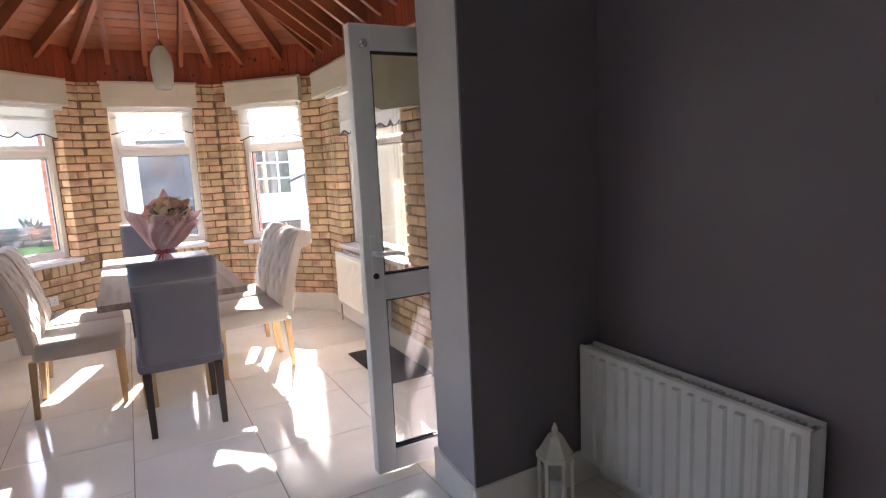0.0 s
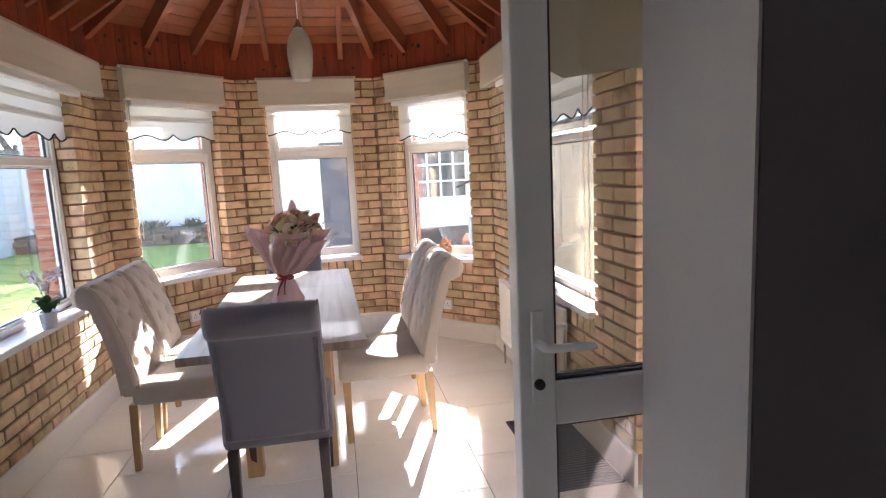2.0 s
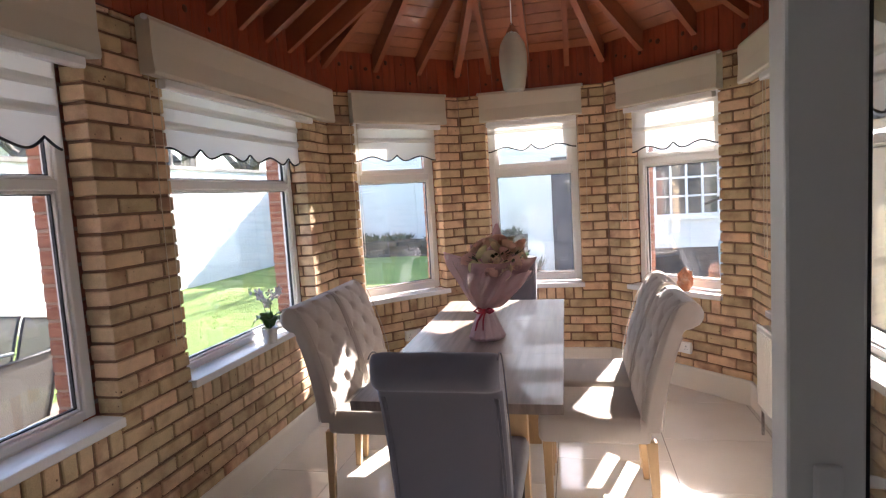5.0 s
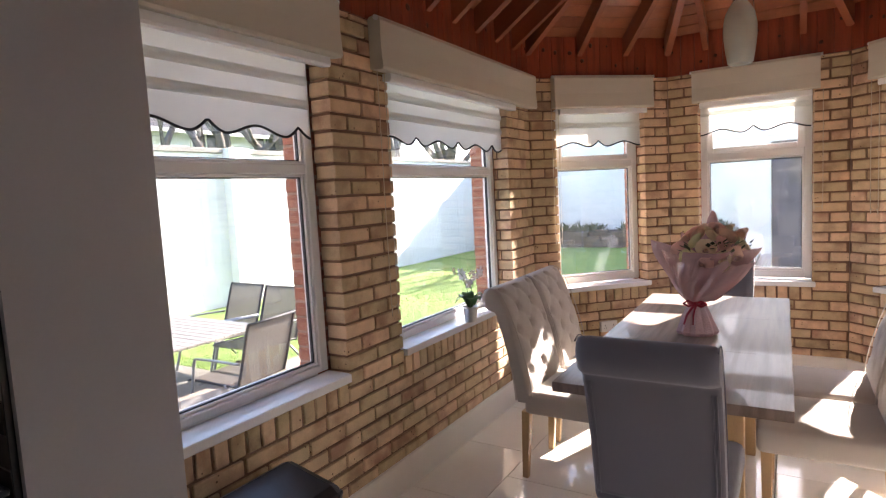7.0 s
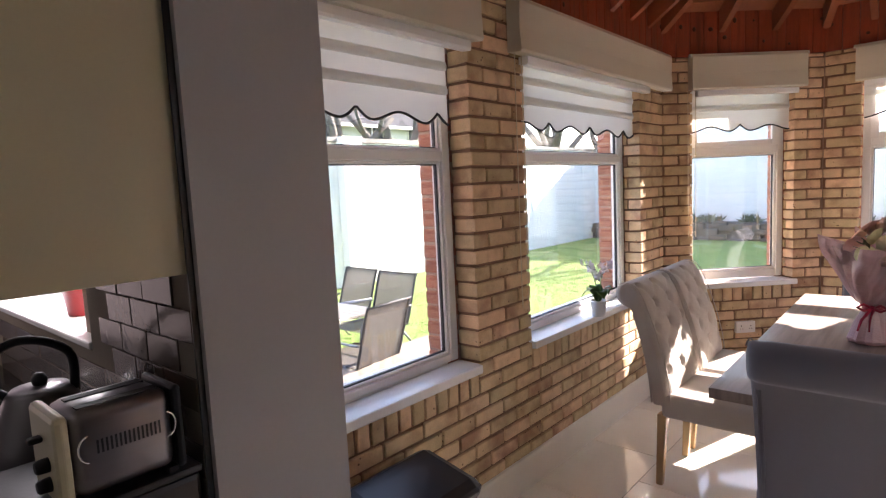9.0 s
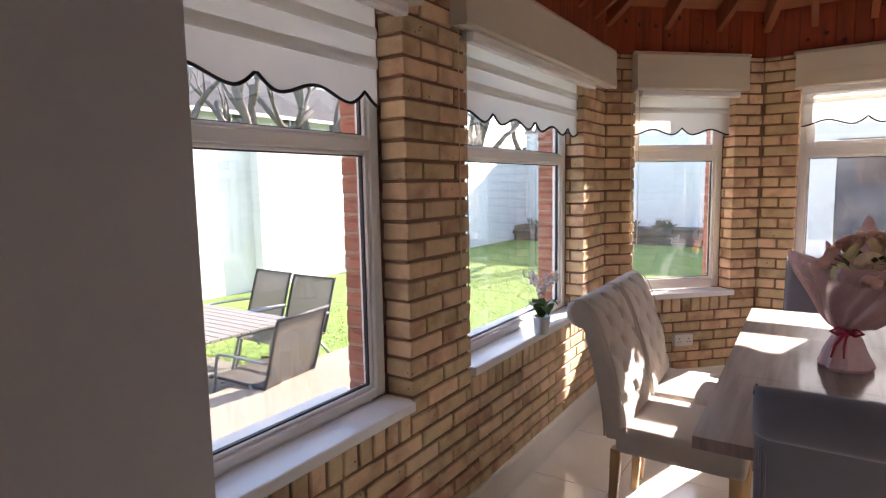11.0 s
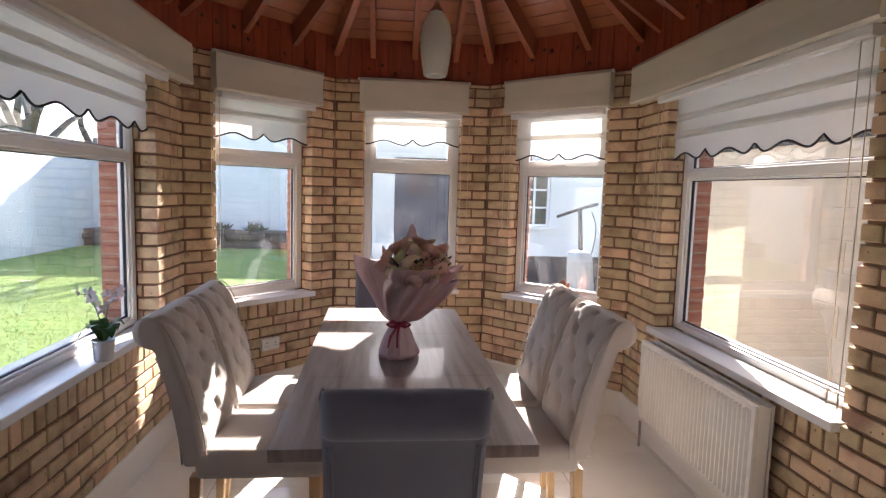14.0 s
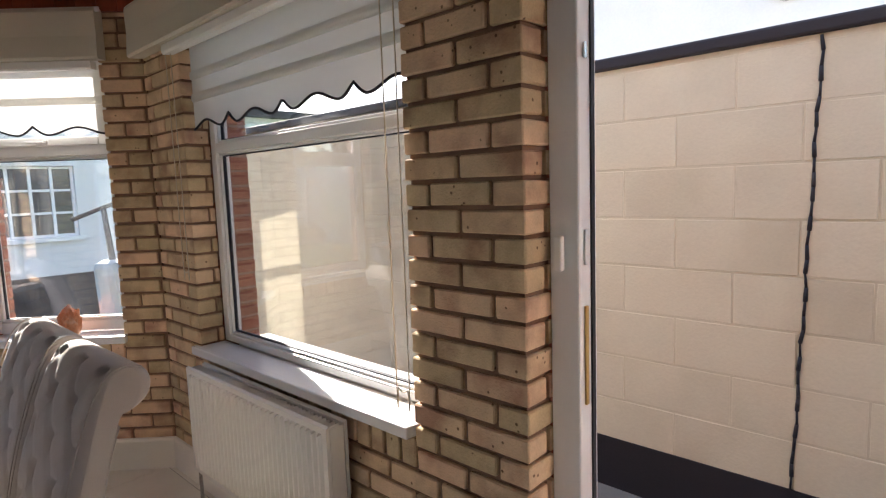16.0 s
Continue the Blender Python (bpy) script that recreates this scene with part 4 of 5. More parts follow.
rng = random.Random(4)
spots = [(0, 0, 0.05)] + [(0.066 * math.cos(a), 0.066 * math.sin(a), 0.03) for a in [0.3 + i * 1.05 for i in range(6)]] + [(0.118 * math.cos(a), 0.118 * math.sin(a), 0.0) for a in [i * 0.57 for i in range(11)]]
for i, (x, y, z) in enumerate(spots):
    bm = bmesh.new()
    tilt = Euler((-y * 3.0 + 0.9, x * 3.0, rng.uniform(0, 6))).to_matrix()
    heart = bmesh.new()
    rose(bm, heart, Vector((x * 1.1 + 0.068, y * 0.9 - 0.01, 0.395 + z + y * 0.55)), rng.uniform(0.038, 0.044), tilt)
    bloom = part("rose", bm, ROSES[3 if i in (4, 14) else (i * 7 + i // 3) % 3], bq)
    part("inner_petals", heart, HEART, bloom)
bm = bmesh.new()
for i in range(44):
    a, rr = rng.uniform(0, 6.28), rng.uniform(0.05, 0.17)
    p = Vector((0.068 + rr * math.cos(a), rr * math.sin(a), 0.39 - rr * 0.15 + rng.uniform(0, 0.03)))
    d = Vector((math.cos(a), math.sin(a), rng.uniform(0.2, 1.2))).normalized() * rng.uniform(0.03, 0.05)
    s = d.cross(Vector((0, 0, 1))).normalized() * 0.012
    v = [bm.verts.new(q) for q in (p, p + d * 0.5 + s, p + d, p + d * 0.5 - s)]
    bm.faces.new(v)
part("leaves", bm, LEAF, bq)

# ---- orchid ----
POT = material("silver_pot", (0.62, 0.62, 0.62), 0.3, 0.7, var=0.08, bump=0.05)
ORCH = material("orchid_petal", (0.82, 0.74, 0.80), 0.5, var=0.15, scale=60, bump=0.05, sub=0.15)
OLEAF = material("orchid_leaf", (0.05, 0.12, 0.025), 0.4, var=0.2, scale=12, bump=0.1)
oc = thing("orchid", "white and lilac orchid in a silver pot on the sill", "plant", pose(-0.615, 4.86, SILL + 0.0425))
bm = bmesh.new()
lathe(bm, [(0.036, 0.0), (0.038, 0.004), (0.046, 0.085), (0.05, 0.095), (0.047, 0.096), (0.043, 0.08), (0.0003, 0.078)], 32)
for v in bm.verts:
    a = math.atan2(v.co.y, v.co.x)
    if v.co.z < 0.09:
        k = 1 + 0.02 * math.sin(16 * a)
        v.co.x *= k
        v.co.y *= k
part("pot", bm, POT, oc, "ribbed silver pot")
for i in range(6):
    a = i * 1.05 + 0.3
    bm = bmesh.new()
    L = rng.uniform(0.07, 0.10)
    rows = []
    for j in range(7):
        v = j / 6
        wd = 0.04 * math.sin(math.pi * min(1, v * 0.9 + 0.1)) ** 0.7
        c = Vector((L * v * math.cos(a), L * v * math.sin(a), 0.085 + 0.10 * math.sin(v * 2.0) - 0.05 * v * v * (i % 2 + 0.4)))
        s = Vector((-math.sin(a), math.cos(a), 0)) * wd
        rows.append([bm.verts.new(c - s + Vector((0, 0, 0.008))), bm.verts.new(c), bm.verts.new(c + s + Vector((0, 0, 0.008)))])
    for p, q in zip(rows, rows[1:]):
        for k in range(2):
            f = bm.faces.new((p[k], p[k + 1], q[k + 1], q[k]))
            f.smooth = True
    part("leaf", bm, OLEAF, oc)
for st in (0, 1):
    a = 0.6 + st * 2.6
    pts = [(0.0, 0, 0.08), (0.012 * math.cos(a), 0.012 * math.sin(a), 0.18), (0.03 * math.cos(a), 0.03 * math.sin(a) - 0.01, 0.26), (0.05 * math.cos(a), 0.05 * math.sin(a) - 0.01, 0.30), (0.08 * math.cos(a), 0.08 * math.sin(a) - 0.015, 0.30)]
    sp = spline(pts, 6)
    part("stem", tube(bmesh.new(), sp, 0.0025, 6), OLEAF, oc)
    for i in range(8):
        c = Vector(sp[10 + i * 2 - (i % 2)]) + Vector((rng.uniform(-0.02, 0.02), rng.uniform(-0.02, 0.02), rng.uniform(-0.02, 0.02)))
        bm = bmesh.new()
        rot = Euler((rng.uniform(0.8, 1.9), 0, rng.uniform(0, 6.3))).to_matrix()
        for k in range(5):
            b = 2 * math.pi * k / 5
            pv = [Vector((0, 0, 0)), Vector((0.019 * math.cos(b - 0.5), 0.019 * math.sin(b - 0.5), 0.003)), Vector((0.031 * math.cos(b), 0.031 * math.sin(b), 0.0)), Vector((0.019 * math.cos(b + 0.5), 0.019 * math.sin(b + 0.5), 0.003))]
            bm.faces.new([bm.verts.new(c + rot @ q) for q in pv])
        part("flower", bm, ORCH, oc)

# ---- pendant lamp ----
FROST = translucent("frosted_glass", (0.70, 0.68, 0.60), 0.45, clear=0.5, gloss=0.08)
pl = thing("pendant_lamp", "long frosted glass pendant lamp hanging from the apex", "lamp", pose(0.866, 5.17, 2.115))
bm = lathe(bmesh.new(), [(0.052, 0.0), (0.060, 0.01), (0.070, 0.07), (0.078, 0.14), (0.078, 0.20), (0.068, 0.255), (0.046, 0.295), (0.030, 0.315), (0.027, 0.315), (0.043, 0.29), (0.064, 0.252), (0.074, 0.20), (0.074, 0.14), (0.066, 0.07), (0.050, 0.002)], 32)
part("shade", bm, FROST, pl, "frosted glass shade")
part("cap", lathe(bmesh.new(), [(0.033, 0.305), (0.033, 0.325), (0.018, 0.345), (0.008, 0.37), (0.0003, 0.372)], 20), CHROME, pl)
part("cord", tube(bmesh.new(), [(0, 0, 0.365), (0, 0, APEX.z - 2.115 - 0.1)], 0.003, 8), UPVC, pl)
part("bulb", lathe(bmesh.new(), [(0.012, 0.29), (0.014, 0.26), (0.028, 0.21), (0.026, 0.185), (0.0003, 0.168)], 16), UPVC, pl)

# ---- ornament ----
SALT = material("orange_rock_salt", (0.62, 0.26, 0.13), 0.4, var=0.3, scale=40, bump=0.4, fine=120, second=(0.75, 0.5, 0.38), mix_scale=25, sub=0.3)
bm = bmesh.new()
bmesh.ops.create_icosphere(bm, subdivisions=4, radius=1.0)
for v in bm.verts:
    k = 1 + 0.25 * noise.noise(v.co * 2.2) + 0.15 * noise.noise(v.co * 7)
    v.co = Vector((v.co.x * 0.048, v.co.y * 0.04, v.co.z * 0.066 + 0.06)) * k
    v.co.z = max(0.0, v.co.z)
solid("ornament", bm, SALT, "small rough orange rock ornament on the window sill", "ornament", pose(1.945, 6.30, SILL + 0.0425, 0, 0, 30) @ Matrix.Diagonal((1.2, 1.2, 1.25, 1)))

# ---- sockets ----
for p, rz in (((-0.20, 6.412, 0.395), 45), ((1.93, 6.356, 0.31), -45)):
    so = thing("wall_socket", "white double wall socket on the brick", "socket", pose(p[0], p[1], p[2], 0, 0, rz), "sockets")
    part("plate", boxed(-0.073, 0.073, -0.02, 0.012, -0.043, 0.043, 0.004), UPVC, so)
    for x in (-0.036, 0.036):
        bm = bmesh.new()
        box(bm, x - 0.003, x + 0.003, -0.0206, -0.0195, 0.006, 0.016)
        box(bm, x - 0.013, x - 0.006, -0.0206, -0.0195, -0.014, -0.009)
        box(bm, x + 0.006, x + 0.013, -0.0206, -0.0195, -0.014, -0.009)
        part("pin_holes", bm, BLACK, so)
        part("switch", boxed(x - 0.006, x + 0.006, -0.024, -0.0195, 0.022, 0.036, 0.0015), UPVC, so)

# ---- blind chains ----
CHAINC = material("tan_bead_chain", (0.62, 0.54, 0.40), 0.5, var=0.1, scale=60, bump=0.1)


def chain(k, u, z1, side):
    m, _ = WALL_M[k]
    w = 0.028
    pts = [(u - w, -0.03, 2.15), (u - w, -0.028, z1 + 0.05), (u - w * 0.7, -0.028, z1 + 0.012), (u, -0.028, z1), (u + w * 0.7, -0.028, z1 + 0.012), (u + w, -0.028, z1 + 0.05), (u + w, -0.03, 2.15)]
    bm = tube(bmesh.new(), spline(pts, 5), 0.0022, 6)
    solid("blind_chain", bm, CHAINC, "cream bead chain loop hanging from the blind", "blind chain", m, group="blind chains")


chain(0, 1.50, 0.985, 1)
chain(1, 0.205, 1.13, 1)
chain(2, 1.03, 1.3, 1)
chain(3, 0.205, 1.27, 1)
chain(4, 0.38, 1.1, 1)
chain(4, 1.875, 0.85, 1)

# ---- doormat, lantern, bin ----
MAT = material("grey_doormat", (0.07, 0.07, 0.075), 0.95, var=0.3, scale=60, bump=0.8, fine=300)
mt = thing("doormat", "dark grey ribbed doormat on the tiles", "doormat", pose(2.10, 4.11, 0))
bm = boxed(-0.18, 0.18, -0.39, 0.39, 0.0, 0.008, 0.003)
part("backing", bm, MAT, mt)
bm = bmesh.new()
for i in range(34):
    y = -0.37 + i * 0.0224
    box(bm, -0.165, 0.165, y - 0.007, y + 0.007, 0.008, 0.0125)
part("ribs", bm, MAT, mt)

LANT = material("cream_painted_wood", (0.66, 0.61, 0.50), 0.6, var=0.12, scale=9, bump=0.15, fine=80)
ln = thing("lantern", "cream wooden candle lantern standing on the floor", "lantern", pose(1.97, 2.02, 0, 0, 0, 20))


def ngon_ring(bm, n, r, z0, z1):
    return lathe(bm, [(r, z0), (r, z1)], n)


for z0, z1, r in ((0.0, 0.03, 0.078), (0.245, 0.268, 0.08)):
    bm = ngon_ring(bmesh.new(), 6, r, z0, z1)
    for f in bm.faces:
        f.smooth = False
    part("base" if z0 == 0 else "rim", bm, LANT, ln)
bm = lathe(bmesh.new(), [(0.076, 0.268), (0.055, 0.30), (0.03, 0.345), (0.012, 0.355), (0.014, 0.37), (0.008, 0.385), (0.0004, 0.40)], 6)
for f in bm.faces:
    f.smooth = False
part("roof", bm, LANT, ln)
for k in range(6):
    a = math.pi / 3 * k
    part("post", boxed(-0.007, 0.007, -0.007, 0.007, 0.03, 0.245), LANT, ln, at=pose(0.068 * math.cos(a), 0.068 * math.sin(a), 0, 0, 0, 60 * k))
part("candle", lathe(bmesh.new(), [(0.028, 0.03), (0.028, 0.13), (0.004, 0.133), (0.0004, 0.134)], 16), WHITEP, ln)

BINM = material("black_plastic", (0.012, 0.012, 0.014), 0.3, var=0.15, bump=0.05)
bn = thing("waste_bin", "black pedal bin with a domed lid beside the wall", "bin", pose(-0.42, 3.06, 0))
bm = boxed(-0.14, 0.14, -0.20, 0.20, 0.0, 0.44, 0.03)
for v in bm.verts:
    k = 0.9 + 0.1 * v.co.z / 0.44
    v.co.x *= k
    v.co.y *= k
part("body", bm, BINM, bn)
bm = boxed(-0.15, 0.15, -0.215, 0.215, 0.442, 0.53, 0.04)
for v in bm.verts:
    if v.co.z > 0.5:
        v.co.z += 0.02 * (1 - (v.co.x / 0.15) ** 2) - 0.03 * (v.co.x / 0.15)
part("lid", bm, BINM, bn)
part("pedal", boxed(0.14, 0.19, -0.05, 0.05, 0.012, 0.03, 0.004), CHROME, bn)

# ---- kitchen corner ----
CREAM = material("cream_cabinet", (0.60, 0.54, 0.37), 0.35, var=0.05, scale=3, bump=0.03)
WORKT = material("black_worktop", (0.012, 0.012, 0.013), 0.15, var=0.3, scale=60, bump=0.02)
GLOSSY = material("glossy_beige_tile", (0.13, 0.105, 0.085), 0.16, var=0.2, scale=9, bump=0.25, fine=28, rand=0.25, coat=0.2)
DARK_STEEL = material("dark_brushed_steel", (0.20, 0.185, 0.195), 0.3, 0.8, var=0.06, scale=10, bump=0.02, stretch=(1, 1, 12))
STEEL = material("brushed_steel", (0.5, 0.5, 0.5), 0.28, 1.0, var=0.12, scale=10, bump=0.03, stretch=(1, 1, 30))
for i in range(3):
    x1 = -0.172 - i * 0.6
    if i == 0:
        cab = thing("wall_cabinet", "cream kitchen wall cabinet over the worktop", "cabinet", pose(x1, 2.259, 1.395), "kitchen wall cabinets")
        part("body", boxed(-0.597, 0.0, -0.32, 0.0, 0.0, 0.85, 0.002), CREAM, cab)
        dr_ = part("door", boxed(-0.595, -0.002, -0.342, -0.3215, 0.003, 0.847, 0.004), CREAM, cab)
        part("handle", tube(bmesh.new(), [(-0.05, -0.345, 0.05), (-0.05, -0.37, 0.06), (-0.05, -0.37, 0.18), (-0.05, -0.345, 0.19)], 0.005, 8), CHROME, dr_, "chrome bar handle")
    lo = thing("base_cabinet", "cream kitchen base cabinet under a black worktop", "cabinet", pose(x1, 2.259, 0.0), "kitchen base cabinets")
    part("body", boxed(-0.597, 0.0, -0.56, 0.0, 0.12, 0.868, 0.002), CREAM, lo)
    part("plinth", boxed(-0.597, 0.0, -0.50, 0.0, 0.0, 0.1195), CREAM, lo)
    d2 = part("door", boxed(-0.595, -0.002, -0.582, -0.5615, 0.125, 0.865, 0.004), CREAM, lo)
    part("handle", tube(bmesh.new(), [(-0.05, -0.585, 0.66), (-0.05, -0.61, 0.67), (-0.05, -0.61, 0.79), (-0.05, -0.585, 0.80)], 0.005, 8), CHROME, d2, "chrome bar handle")
solid("worktop", boxed(-1.98, -0.155, 1.64, 2.258, 0.869, 0.908, 0.004), WORKT, "glossy black kitchen worktop", "worktop")
splash = solid("splashback", box(boxed(-0.785, -0.165, 2.2525, 2.2595, 0.909, 1.394), -1.98, -0.785, 2.2525, 2.2595, 0.909, 1.148), GROUT, "glossy beige tiled splashback", "splashback")
shared_s = mesh_of("tile", boxed(0.0015, 0.1485, -0.0055, -0.0002, 0.0015, 0.0675, 0.0012), GLOSSY)
for r in range(7):
    for i in range(11 if r < 3 else 3):
        t_ = new("tile", shared_s)
        t_.parent = splash
        t_.matrix_basis = pose(-0.32 - i * 0.15 - (0.0 if r % 2 else 0.075), 2.2525, 0.91 + r * 0.069, random.uniform(-1.2, 1.2), 0, random.uniform(-0.8, 0.8))
solid("tile_trim", boxed(-0.165, -0.160, 2.246, 2.2595, 0.909, 2.4, 0.001), BINM, "thin metal edge trim beside the tiles", "trim", kind="structure")

ts = thing("toaster", "cream and steel toaster with dark side on the worktop", "toaster", pose(-0.24, 2.112, 1.021) @ Matrix.Diagonal((0.87, 0.87, 0.87, 1)))
bm = boxed(-0.085, 0.085, -0.10, 0.10, 0.012, 0.19, 0.028)
for f in bm.faces:
    f.smooth = True
part("body", bm, DARK_STEEL, ts, "brushed steel shell")
bm = boxed(-0.088, 0.088, -0.125, -0.098, 0.008, 0.193, 0.012)
part("end_panel", bm, CREAM, ts, "cream end panel")
bm = boxed(-0.088, 0.088, 0.098, 0.118, 0.008, 0.193, 0.009)
part("end_panel", bm, BINM, ts, "dark end panel")
for x in (-0.045, 0.03):
    part("slot", boxed(x, x + 0.026, -0.075, 0.08, 0.186, 0.1915), BLACK, ts, "dark bread slot")
bm = bmesh.new()
for i in range(15):
    y = -0.055 + i * 0.0085
    box(bm, 0.0845, 0.0858, y, y + 0.004, 0.10, 0.128)
part("vents", bm, BLACK, ts)
bm = bmesh.new()
for y, turn in ((0.078, 1), (-0.066, -1)):
    tube(bm, [(0.086, y + turn * 0.022 * math.cos(a), 0.114 + 0.028 * math.sin(a)) for a in np.linspace(-1.4, 1.4, 11)], 0.0022, 6)
part("vent_rim", bm, CHROME, ts)
for z in (0.05, 0.09):
    part("knob", lathe(bmesh.new(), [(0.015, 0), (0.014, 0.02), (0.010, 0.024)], 16), BLACK, ts, "black control knob", at=pose(0.03, -0.125, z, 90, 0, 0))
part("lever", boxed(-0.012, 0.012, -0.15, -0.125, 0.13, 0.142, 0.004), BLACK, ts)
bm = bmesh.new()
for x in (-0.07, 0.07):
    for y in (-0.09, 0.09):
        box(bm, x - 0.01, x + 0.01, y - 0.01, y + 0.01, 0.0, 0.013)
part("feet", bm, BLACK, ts)

bb = thing("bread_bin", "low glossy black bread bin under the toaster", "bread bin", pose(-0.30, 2.0, 0.909))
part("body", boxed(-0.17, 0.135, -0.24, 0.24, 0.0, 0.095, 0.012), BINM, bb)
part("lid", boxed(-0.172, 0.137, -0.242, 0.242, 0.0955, 0.111, 0.005), BINM, bb)
part("rivet", lathe(bmesh.new(), [(0.004, 0.111), (0.003, 0.1125), (0.0003, 0.113)], 10, (0.11, 0.2, 0)), CHROME, bb)

kt = thing("kettle", "brushed steel cone kettle with a black handle", "kettle", pose(-0.66, 2.10, 0.909) @ Matrix.Diagonal((1.15, 1.15, 1.15, 1)))
part("base", lathe(bmesh.new(), [(0.10, 0.0), (0.105, 0.01), (0.105, 0.03), (0.10, 0.035)], 32), BLACK, kt, "black base")
part("body", lathe(bmesh.new(), [(0.10, 0.036), (0.105, 0.045), (0.085, 0.12), (0.06, 0.175), (0.05, 0.185), (0.0004, 0.19)], 32), DARK_STEEL, kt)
part("knob", lathe(bmesh.new(), [(0.012, 0.188), (0.015, 0.20), (0.008, 0.212), (0.0004, 0.213)], 14), BLACK, kt)
part("handle", tube(bmesh.new(), spline([(-0.02, -0.05, 0.17), (-0.02, -0.10, 0.23), (0.0, -0.03, 0.285), (0.02, 0.05, 0.25), (0.02, 0.055, 0.17)], 6), 0.009, 10), BLACK, kt, "black arched handle")
part("spout", tube(bmesh.new(), [(0.07, 0, 0.11), (0.11, 0, 0.15), (0.125, 0, 0.165)], [0.02, 0.014, 0.011], 12), STEEL, kt)
part("window_strip", boxed(0.094, 0.098, -0.012, 0.012, 0.06, 0.12, 0.002), BLACK, kt, at=pose(-0.01, 0, 0, 0, -14, 0))

GL = clear_glass("drinking_glass", (0.93, 0.95, 0.95))
for i, (x, y) in enumerate(((-0.42, 2.2), (-0.52, 2.2), (-0.9, 2.15), (-1.05, 2.2))):
    gob = solid("drinking_glass", lathe(bmesh.new(), [(0.028, 0.0), (0.03, 0.003), (0.036, 0.12), (0.034, 0.12), (0.028, 0.01), (0.0004, 0.008)], 20), GL,
                "clear straight drinking glass on the worktop", "glass", pose(x, y, 0.909), "drinking glasses")
TERRA = material("terracotta", (0.42, 0.13, 0.07), 0.8, var=0.2, scale=10, bump=0.2)
REDP = material("red_glazed_pot", (0.30, 0.02, 0.02), 0.3, var=0.1, bump=0.03)
fp = thing("flower_pot", "dark red flower pot on the kitchen window sill beside the tiles", "flower pot", pose(-1.27, 2.38, 1.1725) @ Matrix.Diagonal((0.8, 0.8, 0.8, 1)))
part("pot", lathe(bmesh.new(), [(0.055, 0.0), (0.06, 0.005), (0.075, 0.12), (0.08, 0.122), (0.08, 0.14), (0.07, 0.14), (0.065, 0.11), (0.0004, 0.11)], 24), REDP, fp)
bm = bmesh.new()
for i in range(30):
    a = rng.uniform(0, 6.28)
    p = Vector((0.03 * math.cos(a), 0.03 * math.sin(a), 0.11))
    d = Vector((math.cos(a), math.sin(a), rng.uniform(0.8, 2))).normalized() * rng.uniform(0.08, 0.14)
    s = Vector((-math.sin(a), math.cos(a), 0)) * 0.012
    bm.faces.new([bm.verts.new(q) for q in (p, p + d * 0.6 + s, p + d, p + d * 0.6 - s)])
part("foliage", bm, LEAF, fp)

# ---- garden ----
GRASS = material("lawn", (0.15, 0.24, 0.045), 0.9, var=0.3, scale=1.5, bump=0.6, fine=160, second=(0.18, 0.26, 0.055), mix_scale=0.8)
BLADE = material("grass_blades", (0.165, 0.26, 0.05), 0.8, var=0.25, scale=3, bump=0.0, island=0.25)
CONC = material("concrete_slab", (0.20, 0.188, 0.165), 0.9, var=0.25, scale=1.6, bump=0.3, fine=120, second=(0.15, 0.14, 0.12), mix_scale=2.0)
WHITEB = material("white_painted_block", (0.74, 0.74, 0.72), 0.85, var=0.1, scale=1.2, bump=0.3, fine=70, second=(0.62, 0.62, 0.58), mix_scale=0.9, mix_at=0.66, rand=0.05)
YELB = material("cream_painted_block", (0.65, 0.60, 0.45), 0.8, var=0.1, scale=2.5, bump=0.35, fine=80, second=(0.57, 0.52, 0.38), mix_scale=1.7, mix_at=0.62, rand=0.04)
BITU = material("black_painted_plinth", (0.014, 0.013, 0.018), 0.6, var=0.3, scale=5, bump=0.3, fine=90)
NAVY = material("navy_painted_door", (0.035, 0.045, 0.07), 0.5, var=0.15, scale=3, bump=0.08)
SLATE = material("grey_roof_tile", (0.03, 0.03, 0.035), 0.95, var=0.25, scale=4, bump=0.4)
STONE = material("rough_bed_stone", (0.11, 0.095, 0.08), 0.9, var=0.35, scale=5, bump=0.6, rand=0.4)
BARK = material("grey_bark", (0.12, 0.105, 0.09), 0.9, var=0.3, scale=6, bump=0.6)
DARKG = material("dark_window", (0.04, 0.05, 0.06), 0.05, var=0.1, bump=0.0)
solid("ground", boxed(-900, 900, -700, 1600, GZ - 0.3, GZ), GRASS, "lawn and open ground reaching to the horizon", "ground", kind="structure")
solid("pavement", boxed(-8.4, XL - 0.31, -4.0, 5.93, GZ + 0.001, GZ + 0.03), CONC, "concrete patio slabs beside the lawn", "patio", kind="structure")
solid("yard", boxed(0.3, 8.0, 8.601, 12.95, GZ + 0.001, GZ + 0.04), CONC, "concrete yard before the outbuilding", "yard", kind="structure")
solid("path", boxed(XR + 0.31, 3.62, -3.0, 8.6, GZ, -0.02), CONC, "narrow concrete side passage", "path", kind="structure")
verts, faces = [], []
rg2 = random.Random(8)
for i in range(40000):
    d = rg2.random() ** 1.6
    x, y = rg2.uniform(-7.5, -1.0) , 5.94 + d * 9.0
    h, a, w = rg2.uniform(0.012, 0.026), rg2.uniform(0, 6.28), rg2.uniform(0.003, 0.006)
    lx, ly = rg2.uniform(-0.02, 0.02), rg2.uniform(-0.02, 0.02)
    n0 = len(verts)
    verts += [(x - w * math.cos(a), y - w * math.sin(a), GZ), (x + w * math.cos(a), y + w * math.sin(a), GZ), (x + lx, y + ly, GZ + h)]
    faces.append((n0, n0 + 1, n0 + 2))
me = bpy.data.meshes.new("grass")
